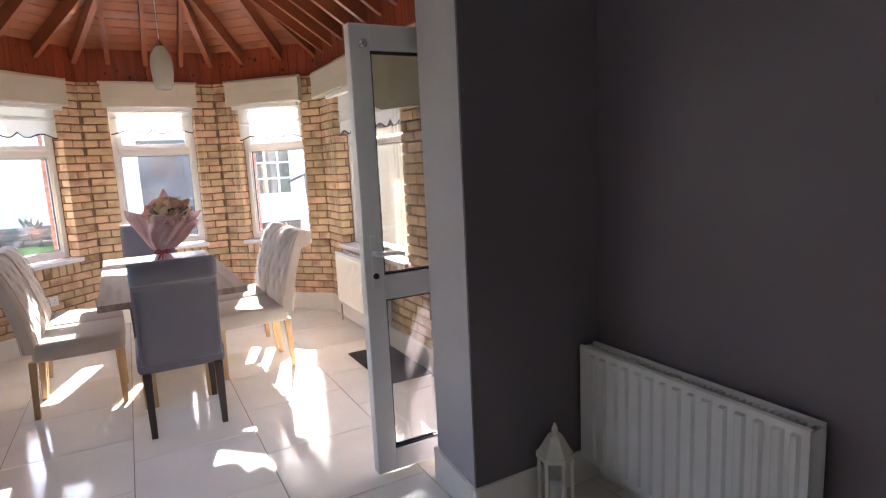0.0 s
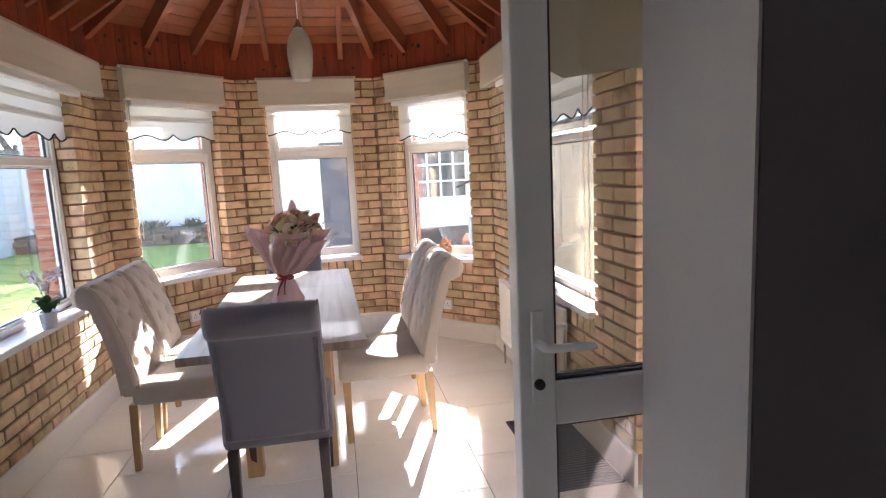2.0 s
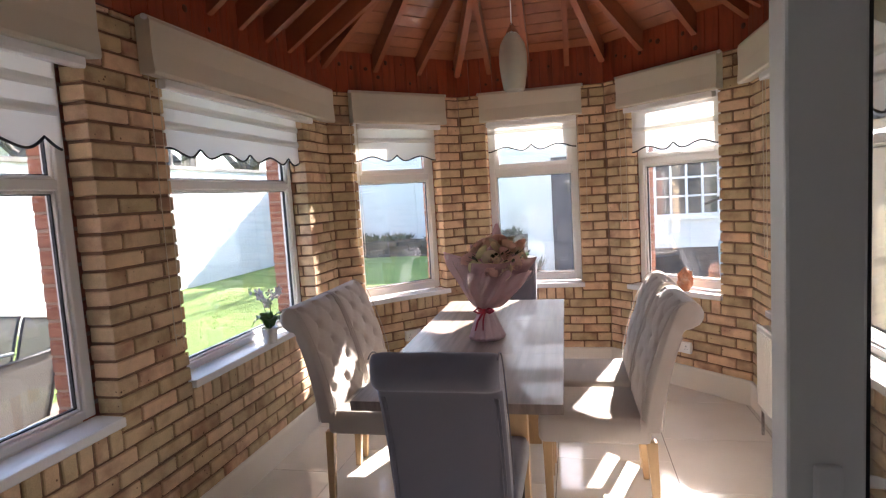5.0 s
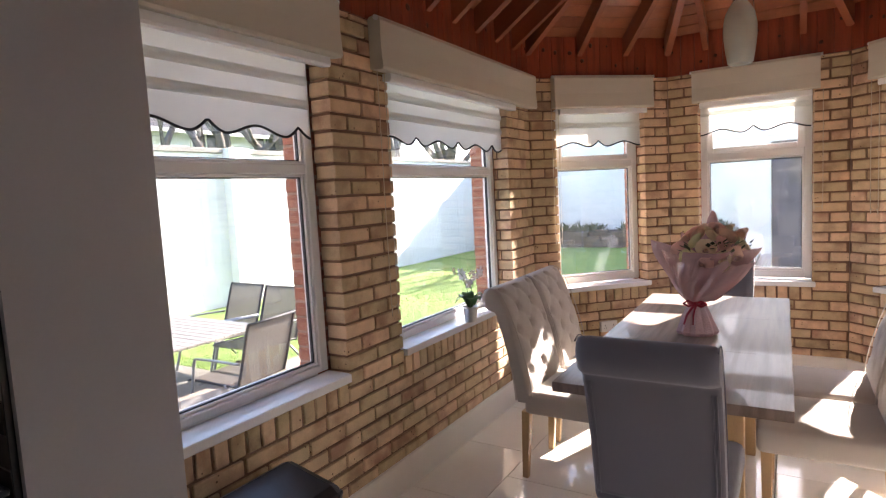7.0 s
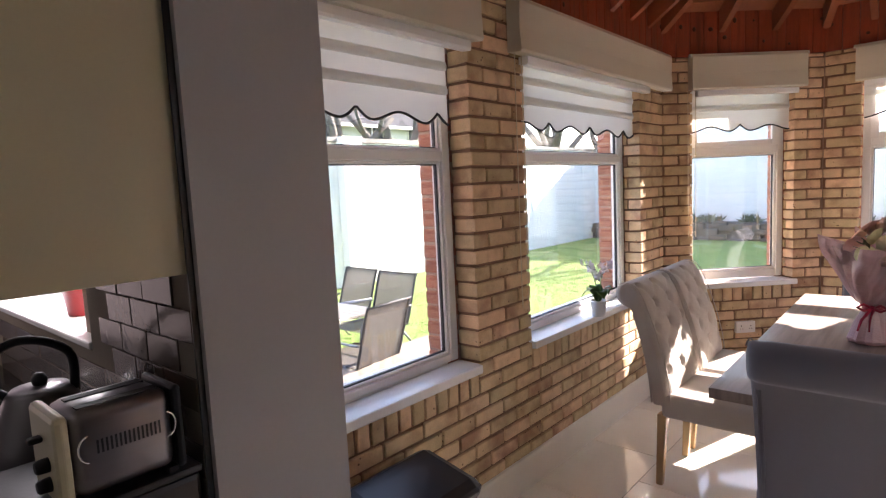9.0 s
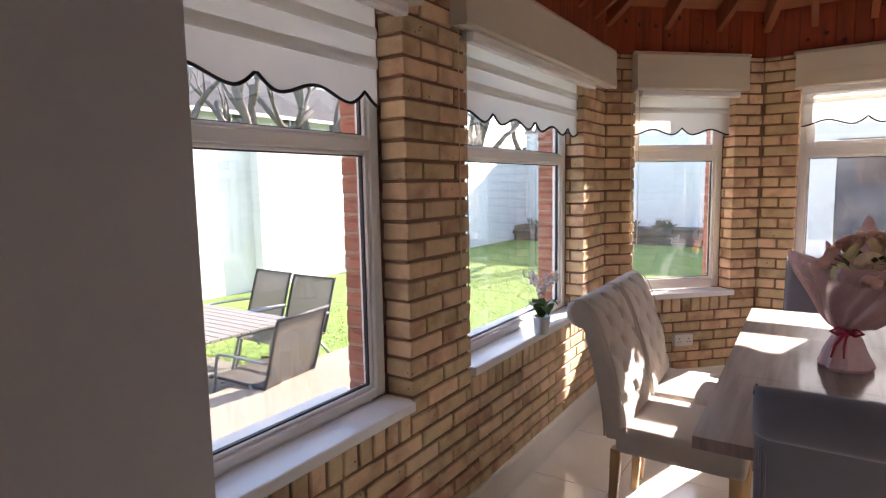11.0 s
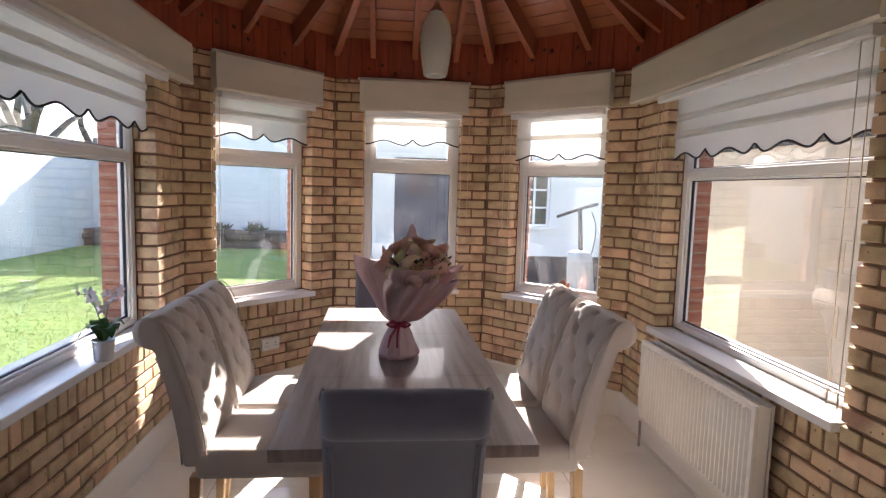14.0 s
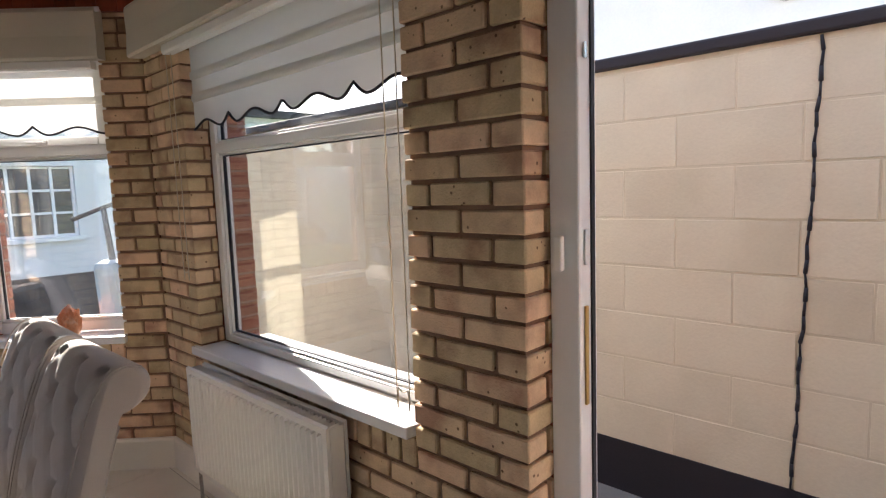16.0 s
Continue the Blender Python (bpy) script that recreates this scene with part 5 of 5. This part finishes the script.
me.from_pydata(verts, [], faces)
me.materials.append(BLADE)
tagged(new("grass", me), "short bright green lawn grass", "grass", kind="stuff")


def block_wall(name, m, length, z0, z1, mat, label, bl=0.45, bh=0.225, deep=0.2):
    """Painted block wall: each block proud of shallow painted joints; local x along, y into the wall."""
    w = solid(name, boxed(0, length, 0.0035, deep, z0, z1), mat, label, "wall", m, kind="structure")
    meshes = {}
    r, z = 0, z0
    spare = bmesh.new()
    n = 0
    while z < z1 - 0.02:
        h = min(bh, z1 - z)
        x = -bl / 2 if r % 2 else 0.0
        while x < length:
            a, b = max(0, x), min(length, x + bl)
            if b - a > 0.03:
                n += 1
                key = (round(b - a, 3), round(h, 3))
                if n <= 300:
                    if key not in meshes:
                        meshes[key] = mesh_of("block", boxed(0.004, b - a - 0.004, 0.0, 0.02, 0.004, h - 0.004, 0.003), mat)
                    o = new("block", meshes[key])
                    o.parent = w
                    o.matrix_basis = pose(a, rg2.uniform(-0.0025, 0.0015), z)
                else:
                    box(spare, a + 0.004, b - 0.004, 0.0, 0.02, z + 0.004, z + h - 0.004)
            x += bl
        z += bh
        r += 1
    if n > 300:
        tagged(part("blocks", spare, mat, w), kind="stuff")
    else:
        spare.free()
    return w


# cream wall across the side passage, with a black plinth and coping
PX = 3.62
block_wall("garden_wall_side", pose(PX, 5.9, 0, 0, 0, -90), 7.4, -0.003, 1.96, YELB, "cream painted concrete block wall with a dark crack", 0.465, 0.216)
solid("garden_wall_plinth", boxed(PX - 0.006, PX + 0.2, -1.5, 8.6, -0.02, 0.232), BITU, "black painted wall foot", "plinth", kind="structure")
solid("garden_wall_side_far", boxed(PX + 0.003, PX + 0.2, 5.901, 8.6, 0.232, 1.96), YELB, "cream painted concrete block wall", "wall", kind="structure")
solid("coping", boxed(PX - 0.02, PX + 0.23, -1.5, 8.6, 1.961, 2.015, 0.01), BITU, "black painted wall coping", "coping", kind="structure")
bm = bmesh.new()
cp = [(2.55 + 0.0017 * i + 0.0022 * math.sin(i * 2.7) + (0.005 if (i // 4) % 2 else 0.0), -0.003, 0.233 + i * 0.0538) for i in range(33)]
for i, (p, q) in enumerate(zip(cp, cp[1:])):
    w = 0.0045 + 0.0045 * abs(math.sin(i * 1.9))
    tube(bm, [p, q], [w, w * 0.8], 6)
part("crack", bm, BITU, bpy.data.objects["garden_wall_side"], "dark open crack running up the wall")
nb = thing("neighbour_house", "white rendered neighbouring house behind the block wall", "house", pose(5.0, -6.0, 0))
part("wall", boxed(0, 0.3, 0, 11.2, GZ, 5.4), WHITEB, nb, "white render with rust stains")
part("roof", extrude_profile(bmesh.new(), [(-0.3, 5.4), (3.0, 7.4), (3.0, 5.4)], -0.2, 11.4, "y"), SLATE, nb)
part("light_fitting", lathe(bmesh.new(), [(0.05, 0), (0.05, 0.04), (0.03, 0.07), (0.0004, 0.075)], 16), CHROME, nb, at=pose(0, 9.72, 2.5, 0, -90, 0))

# white garden walls
WX, WY = -8.46, 21.3
block_wall("garden_wall_left", pose(WX, -4.0, 0, 0, 0, 90), WY + 4.0, GZ, 2.6, WHITEB, "tall white painted block garden wall", 0.45, 0.225)
for y in (9.2,):
    solid("wall_pier", boxed(WX - 0.002, WX + 0.22, y, y + 0.5, GZ, 2.7, 0.01), WHITEB, "white painted wall pier", "pier", kind="structure")
block_wall("garden_wall_end", pose(WX, WY, 0, 0, 0, 0), 9.2, GZ, 3.35, WHITEB, "tall white painted block garden wall", 0.45, 0.225)
COPE = material("weathered_concrete_coping", (0.26, 0.25, 0.23), 0.9, var=0.3, scale=3, bump=0.4, fine=60, second=(0.17, 0.165, 0.15), mix_scale=2.5)
solid("coping", boxed(WX - 0.26, WX + 0.05, -4.0, WY, 2.601, 2.70, 0.012), COPE, "grey weathered concrete coping on the white wall", "coping", kind="structure")
solid("coping", boxed(WX - 0.05, WX + 9.2, WY - 0.05, WY + 0.26, 3.351, 3.44, 0.012), COPE, "grey weathered concrete coping on the white wall", "coping", kind="structure")
# raised bed along the end wall
bed = thing("raised_bed", "low stone edged planting bed along the white wall", "planting bed")
part("soil", boxed(WX + 0.02, 0.4, WY - 1.0, WY - 0.01, GZ, 0.1), STONE, bed)
for i in range(20):
    for r in range(3 if (i // 3) % 2 else 2):
        x = WX + 0.05 + i * 0.44 + (0.2 if r % 2 else 0)
        part("stone", boxed(x, x + 0.42, WY - 1.16, WY - 0.995, GZ + 0.005 + r * 0.18, GZ + 0.175 + r * 0.18, 0.02), STONE, bed, at=pose(rg2.uniform(-0.03, 0.03), rg2.uniform(-0.05, 0.05), 0, 0, rg2.uniform(-2, 2), 0))
bm = bmesh.new()
for i in range(700):
    x = rg2.uniform(WX + 0.2, 0.2)
    if noise.noise(Vector((x * 0.9, 0, 3))) < -0.05:
        continue
    p = Vector((x, WY - rg2.uniform(0.15, 0.95), 0.1))
    d = Vector((rg2.uniform(-1, 1), rg2.uniform(-1, 1), rg2.uniform(0.5, 2))).normalized() * rg2.uniform(0.1, 0.4)
    s = d.cross(Vector((0.3, 1, 0.2))).normalized() * 0.03
    bm.faces.new([bm.verts.new(q) for q in (p, p + d * 0.5 + s, p + d, p + d * 0.5 - s)])
part("shrubs", bm, LEAF, bed)

# outbuilding at the end of the passage
ob_ = thing("outbuilding", "white painted outbuilding with a navy door and barred window", "outbuilding", pose(0, 13.0, 0))
bm = bmesh.new()
for a in ((0.27, 0.76, GZ, 2.9), (1.97, 2.62, GZ, 2.9), (3.75, 8.0, GZ, 2.9), (0.76, 1.97, 2.15, 2.9), (2.62, 3.75, GZ, 0.92), (2.62, 3.75, 1.98, 2.9)):
    box(bm, a[0], a[1], 0, 0.25, a[2], a[3])
box(bm, 0.27, 0.5, 0.25, 6, GZ, 2.9)
part("wall", bm, WHITEB, ob_)
part("roof", boxed(0.1, 8.2, -0.15, 6.0, 2.9, 3.05, 0.02), SLATE, ob_)
dd = part("door", boxed(0.765, 1.965, 0.06, 0.11, GZ, 2.145), NAVY, ob_, "navy painted boarded door")
for i in range(9):
    part("board", boxed(0.77 + i * 0.133, 0.77 + i * 0.133 + 0.127, 0.045, 0.06, GZ + 0.02, 2.1, 0.003), NAVY, dd)
part("door_window", boxed(1.02, 1.50, 0.035, 0.045, 1.45, 1.85), DARKG, dd)
wn_ = part("window", boxed(2.62, 3.75, 0.12, 0.14, 0.92, 1.98), DARKG, ob_, "dark window with white bars")
bm = bmesh.new()
for i in range(5):
    x = 2.62 + i * 0.2725
    box(bm, x, x + 0.04, 0.08, 0.12, 0.92, 1.98)
for i in range(4):
    z = 0.92 + i * 0.34
    box(bm, 2.62, 3.75, 0.084, 0.116, z, z + 0.035)
part("bars", bm, UPVC, wn_)
part("sill", boxed(2.55, 3.82, -0.06, 0.1, 0.85, 0.918, 0.006), UPVC, ob_)
# Thin dark strip over the lowest part of the wall.
part("dark_plinth", boxed(1.98, 8.0, -0.02, -0.001, GZ, 0.34), BITU, ob_, "dark band along the wall foot")
pt = thing("terracotta_planter", "terracotta pot with a sparse plant", "planter", pose(0.40, 12.6, GZ))
part("pot", lathe(bmesh.new(), [(0.15, 0), (0.2, 0.34), (0.23, 0.36), (0.23, 0.43), (0.2, 0.43), (0.19, 0.36), (0.0004, 0.36)], 24), TERRA, pt)
bm = bmesh.new()
for i in range(60):
    a = rng.uniform(0, 6.28)
    p = Vector((0.1 * math.cos(a), 0.1 * math.sin(a), 0.36))
    d = Vector((math.cos(a) * 0.6, math.sin(a) * 0.6, rng.uniform(0.8, 2))).normalized() * rng.uniform(0.2, 0.45)
    s = Vector((-math.sin(a), math.cos(a), 0)) * 0.015
    bm.faces.new([bm.verts.new(q) for q in (p, p + d * 0.6 + s, p + d, p + d * 0.6 - s)])
part("foliage", bm, LEAF, pt)

# scooter under a pale blue cover in the passage
BLUEC = material("pale_blue_cover", (0.30, 0.42, 0.52), 0.5, var=0.15, scale=5, bump=0.2)
sc = thing("scooter", "stand-up scooter with a pale blue body in the passage", "scooter", pose(2.62, 8.3, -0.02, 0, 0, 30))
part("deck", boxed(-0.5, 0.25, -0.09, 0.09, 0.12, 0.18, 0.02), BLACK, sc)
part("stem", tube(bmesh.new(), [(0.3, 0, 0.2), (0.2, 0, 1.0), (0.16, 0, 1.40)], [0.03, 0.026, 0.022], 12), BLACK, sc)
part("handlebar", tube(bmesh.new(), [(0.10, -0.28, 1.47), (0.16, -0.1, 1.44), (0.16, 0.1, 1.38), (0.10, 0.28, 1.31)], 0.018, 10), BLACK, sc)
part("cable", tube(bmesh.new(), spline([(0.12, -0.2, 1.38), (0.3, -0.12, 1.2), (0.33, -0.05, 0.9), (0.27, 0, 0.7)], 5), 0.006, 6), BLACK, sc)
bm = boxed(-0.12, 0.12, -0.13, 0.13, 0.2, 0.95, 0.07)
for v in bm.verts:
    v.co.x += 0.28 - v.co.z * 0.1
    v.co.y *= 1.25 - 0.4 * v.co.z
part("body", bm, BLUEC, sc, "pale blue shell")
for x in (-0.42, 0.34):
    wh = part("wheel", lathe(bmesh.new(), [(0.06, -0.03), (0.12, -0.03), (0.13, 0), (0.12, 0.03), (0.06, 0.03)], 24), BLACK, sc, at=pose(x, 0, 0.13, 90, 0, 0))

# ---- garden furniture ----
SLING = translucent("grey_sling_mesh", (0.20, 0.185, 0.17), 0.35, clear=0.22)
SLATS = material("weathered_table_slats", (0.20, 0.185, 0.165), 0.6, var=0.15, scale=6, bump=0.2, fine=200)
ALU = material("pale_grey_frame", (0.25, 0.26, 0.28), 0.35, 0.5, var=0.08, bump=0.02)


def garden_chair(m):
    c = thing("garden_chair", "grey mesh sling patio chair with a metal frame", "garden chair", m, "patio chairs")
    side = spline([(0.28, 0.40), (0.20, 0.41), (-0.18, 0.39), (-0.24, 0.43), (-0.36, 0.90), (-0.39, 0.95)], 5)
    bm = bmesh.new()
    L = [bm.verts.new((-0.24, p.x, p.y)) for p in side]
    R = [bm.verts.new((0.24, p.x, p.y)) for p in side]
    L2 = [bm.verts.new((-0.24, p.x, p.y - 0.006)) for p in side]
    R2 = [bm.verts.new((0.24, p.x, p.y - 0.006)) for p in side]
    for i in range(len(side) - 1):
        bm.faces.new((L[i], R[i], R[i + 1], L[i + 1])).smooth = True
        bm.faces.new((L2[i], L2[i + 1], R2[i + 1], R2[i])).smooth = True
    part("sling", bm, SLING, c)
    for s in (-1, 1):
        part("side_rail", tube(bmesh.new(), [(s * 0.25, p.x, p.y) for p in side], 0.013, 8), BLACK, c, "dark metal side rail")
        part("leg", tube(bmesh.new(), spline([(s * 0.27, 0.30, 0.0), (s * 0.27, 0.22, 0.35), (s * 0.27, 0.18, 0.58), (s * 0.28, 0.10, 0.62), (s * 0.27, -0.27, 0.60)], 4), 0.012, 8), ALU, c)
        part("leg", tube(bmesh.new(), [(s * 0.27, -0.36, 0.0), (s * 0.26, -0.1, 0.40)], 0.012, 8), ALU, c)
    part("crossbar", tube(bmesh.new(), [(-0.25, -0.385, 0.945), (0.25, -0.385, 0.945)], 0.013, 8), BLACK, c)
    part("crossbar", tube(bmesh.new(), [(-0.27, 0.15, 0.38), (0.27, 0.15, 0.38)], 0.01, 8), ALU, c)
    return c


PZ = GZ + 0.031
gc = garden_chair(pose(-3.2, 5.12, PZ, 0, 0, 97) @ Matrix.Diagonal((1.15, 1.15, 0.98, 1)))
copy_thing(gc, pose(-4.83, 6.12, PZ, 0, 0, 177) @ Matrix.Diagonal((1.08, 1.08, 1.0, 1)))
copy_thing(gc, pose(-4.06, 6.05, PZ, 0, 0, 180) @ Matrix.Diagonal((1.08, 1.08, 1.0, 1)))
copy_thing(gc, pose(-4.3, 3.85, PZ, 0, 0, 0))
gt = thing("garden_table", "grey slatted rectangular patio table", "garden table", pose(-4.32, 5.07, PZ))
for i in range(11):
    part("slat", boxed(-0.95, 0.95, -0.52 + i * 0.0955, -0.52 + i * 0.0955 + 0.088, 0.70, 0.722, 0.003), SLATS, gt)
for y in (-0.53, 0.53):
    part("rail", boxed(-0.97, 0.97, y - 0.015, y + 0.015, 0.67, 0.724, 0.004), ALU, gt)
for x in (-0.88, 0.88):
    for y in (-0.48, 0.48):
        part("leg", tube(bmesh.new(), [(x, y, 0), (x, y, 0.70)], 0.02, 10), ALU, gt)

# ---- beyond the garden ----
def house(m, w, d, h, label):
    b = thing("house", label, "house", m, "houses beyond the wall")
    part("wall", boxed(0, w, 0, d, GZ, h), WHITEB, b)
    part("roof", extrude_profile(bmesh.new(), [(-0.4, h), (d / 2, h + 2.4), (d + 0.4, h)], -0.3, w + 0.3, "x"), SLATE, b)
    part("gutter", boxed(-0.3, w + 0.3, -0.5, -0.38, h - 0.14, h), UPVC, b)
    for i in range(int(w / 3)):
        for z in (0.8, 3.4):
            if z + 1.2 < h + 0.01:
                wi = part("window", boxed(1 + i * 3, 2.3 + i * 3, -0.04, 0.02, z, z + 1.2), DARKG, b)
                bm = bmesh.new()
                for a in ((0.95, 2.35, z - 0.06, z), (0.95, 2.35, z + 1.2, z + 1.26), (0.95, 1.0, z, z + 1.2), (2.3, 2.35, z, z + 1.2), (1.6, 1.66, z, z + 1.2)):
                    box(bm, a[0] + i * 3, a[1] + i * 3, -0.08, 0.0, a[2], a[3])
                part("frame", bm, UPVC, wi)
    part("chimney", boxed(w * 0.3, w * 0.3 + 0.7, d / 2 - 0.3, d / 2 + 0.3, h + 1.6, h + 3.2), RED_BRICK, b)
    return b


house(pose(-19, -3, 0, 0, 0, 90), 29, 8, 4.6, "white two storey terrace with grey tiled roof")
house(pose(-16, 40, 0, 0, 0, 0), 40, 8, 5.6, "white two storey houses with a grey roof")
house(pose(24, 26, 0, 0, 0, -110), 16, 8, 5.6, "white two storey houses with a grey roof")


def bare_tree(at, h, seed):
    t = thing("tree", "bare winter tree with pale pollarded limbs", "tree", pose(*at), "bare trees")
    rt = random.Random(seed)
    tr = bmesh.new()
    tube(tr, [(0, 0, 0), (0.1, 0.05, h * 0.25), (0.05, 0.1, h * 0.42)], [0.3, 0.24, 0.2], 10)
    part("trunk", tr, BARK, t)
    lb = bmesh.new()

    def limb(p, d, ln, r, depth):
        pts, q = [p], p.copy()
        for i in range(4):
            d = (d + Vector((rt.uniform(-0.3, 0.3), rt.uniform(-0.3, 0.3), rt.uniform(-0.05, 0.25)))).normalized()
            q = q + d * ln / 4
            pts.append(q.copy())
        tube(lb, pts, [r, r * 0.85, r * 0.7, r * 0.6, r * 0.5], 6)
        if depth:
            for i in range(2):
                limb(pts[rt.choice((2, 3, 4))], (d + Vector((rt.uniform(-0.9, 0.9), rt.uniform(-0.9, 0.9), rt.uniform(0, 0.6)))).normalized(), ln * 0.62, r * 0.5, depth - 1)
    for i in range(4):
        a = i * 1.57 + rt.random()
        limb(Vector((0.05, 0.1, h * (0.3 + 0.02 * i))), Vector((math.cos(a) * 0.7, math.sin(a) * 0.7, 0.9)).normalized(), h * 0.33, 0.16, 3)
    part("limbs", lb, BARK, t)
    return t


for i, p in enumerate(((-12.5, 12.5, GZ), (-13.5, 15.5, GZ), (-12.0, 19.5, GZ), (-14, 10.0, GZ), (-10.5, 25.5, GZ), (-4.0, 26.0, GZ), (-11.5, 17.3, GZ), (-11.0, 21.8, GZ), (-12.2, 23.6, GZ), (-7.2, 25.0, GZ), (-5.6, 27.0, GZ), (-2.2, 25.2, GZ))):
    bare_tree(p, 7.5 + (i % 3), 20 + i)

# ---- bricks of the inner walls, last ----
JOINT, PITCH_Z = 0.0125, 0.0737
BH, BL, BD = PITCH_Z - JOINT, 0.2095, 0.1185
brick_mesh = {}


def brick_at(parent, u0, u1, z0, z1, mat=None, y0=0.0, depth=BD):
    """One brick with worn, slightly uneven edges; a few shapes of each size are shared."""
    key = (round(u1 - u0, 3), round(z1 - z0, 3), round(depth, 3), (mat or BRICK).name, random.randrange(3))
    if key not in brick_mesh:
        bm = boxed(0, key[0], 0, key[2], 0, key[1])
        for v in bm.verts:
            v.co += Vector((random.uniform(-0.0018, 0.0018), 0, random.uniform(-0.0014, 0.0014)))
        bmesh.ops.bevel(bm, geom=list(bm.edges), offset=0.0042, segments=1, affect="EDGES")
        brick_mesh[key] = mesh_of("brick", bm, mat or BRICK)
    o = new("brick", brick_mesh[key])
    o.parent = parent
    o.matrix_basis = pose(u0, y0 + random.uniform(-0.0018, 0.0018), z0 + random.uniform(-0.0008, 0.0008), random.uniform(-0.25, 0.25), 0, random.uniform(-0.3, 0.3))


FIRST = SILL + 0.042 - 8 * PITCH_Z          # a joint runs level with the window boards
for k in range(5):
    m, length = WALL_M[k]
    wall = WALLS[k]
    holes = OPENINGS[k]
    spare = bmesh.new()
    placed, closers = [], []
    for r in range(40):
        z = FIRST + r * PITCH_Z + JOINT / 2
        z1 = min(z + BH, EAVE)
        if z1 - z < 0.015:
            break
        halved = r % 2 == (1 if k in (0, 4) else 0)
        spans, x = [], 0.0
        for h in sorted(holes):
            if h[2] < z1 and h[3] > z + 0.005:
                spans.append((x, h[0], x > 0.0, True))
                x = h[1]
        spans.append((x, length, x > 0.0, False))
        for a, b, open_a, open_b in spans:
            if b - a < 0.02:
                continue
            cuts, first = [], (BL - JOINT) / 2 if halved else BL
            if open_b:
                q = b
                while q > a + 0.025:
                    p = max(a, q - first)
                    cuts.append((p, q))
                    q, first = p - JOINT, BL
            else:
                q = a
                while q < b - 0.025:
                    p = min(b, q + first)
                    cuts.append((q, p))
                    q, first = p + JOINT, BL
            for p, q in cuts:
                edge = (open_a and abs(p - a) < 0.001) or (open_b and abs(q - b) < 0.001)
                placed.append((p, q, z, z1, 0.086 if edge and not halved else BD))
                if edge and not halved and q - p > 0.06:
                    e0 = q - 0.06 if open_b and abs(q - b) < 0.001 else p
                    closers.append((e0, e0 + 0.06, z, z1))
    # bricks on end under each window board
    for h in holes:
        if h[2] > 0:
            hit = [c for c in placed if c[1] > h[0] + 0.005 and c[0] < h[1] - 0.005 and c[3] > h[2] - 0.105 and c[2] < h[2] + 0.03]
            placed = [c for c in placed if c not in hit]
            for c in hit:
                if c[0] < h[0] - 0.025:
                    placed.append((c[0], h[0] - 0.004, *c[2:]))
                if c[1] > h[1] + 0.025:
                    placed.append((h[1] + 0.004, c[1], *c[2:]))
                if c[2] < h[2] - 0.125:
                    placed.append((max(c[0], h[0]), min(c[1], h[1]), c[2], h[2] - 0.112, BD))
            n = round((h[1] - h[0]) / PITCH_Z)
            w = (h[1] - h[0]) / n
            for i in range(n):
                placed.append((h[0] + i * w + JOINT / 2, h[0] + (i + 1) * w - JOINT / 2, h[2] - 0.1, h[2] - 0.002, 0.1))
    middle = 1.4 if k == 0 else 2.0 if k == 4 else 0.6
    placed.sort(key=lambda c: abs((c[0] + c[1]) / 2 - middle))
    for p, q, a, b, deep in placed[:300]:
        brick_at(wall, p, q, a, b, None, 0.0, deep)
    for p, q, a, b, deep in placed[300:]:
        box(spare, p, q, random.uniform(-0.0015, 0.0015), deep, a, b)
    for p, q, a, b in closers:
        box(spare, p, q, 0.0985, 0.1195, a, b)
    tagged(part("bricks", spare, BRICK_FAR, wall, "buff bricks"), kind="stuff")
    # red bricks of the outer reveals
    outer = [c for c in wall.children if c.name.startswith("outer_leaf")][0]
    for h in holes:
        z = h[2]
        rr = 0
        while z < h[3] - 0.02:
            for e, s in ((h[0], -1), (h[1], 1)):
                ln = 0.215 if rr % 2 else 0.1025
                a, b = (e - ln, e + 0.006) if s < 0 else (e - 0.006, e + ln)
                brick_at(outer, a, b, z, min(z + BH, h[3]), RED_BRICK, 0.203, 0.104)
            z += PITCH_Z
            rr += 1
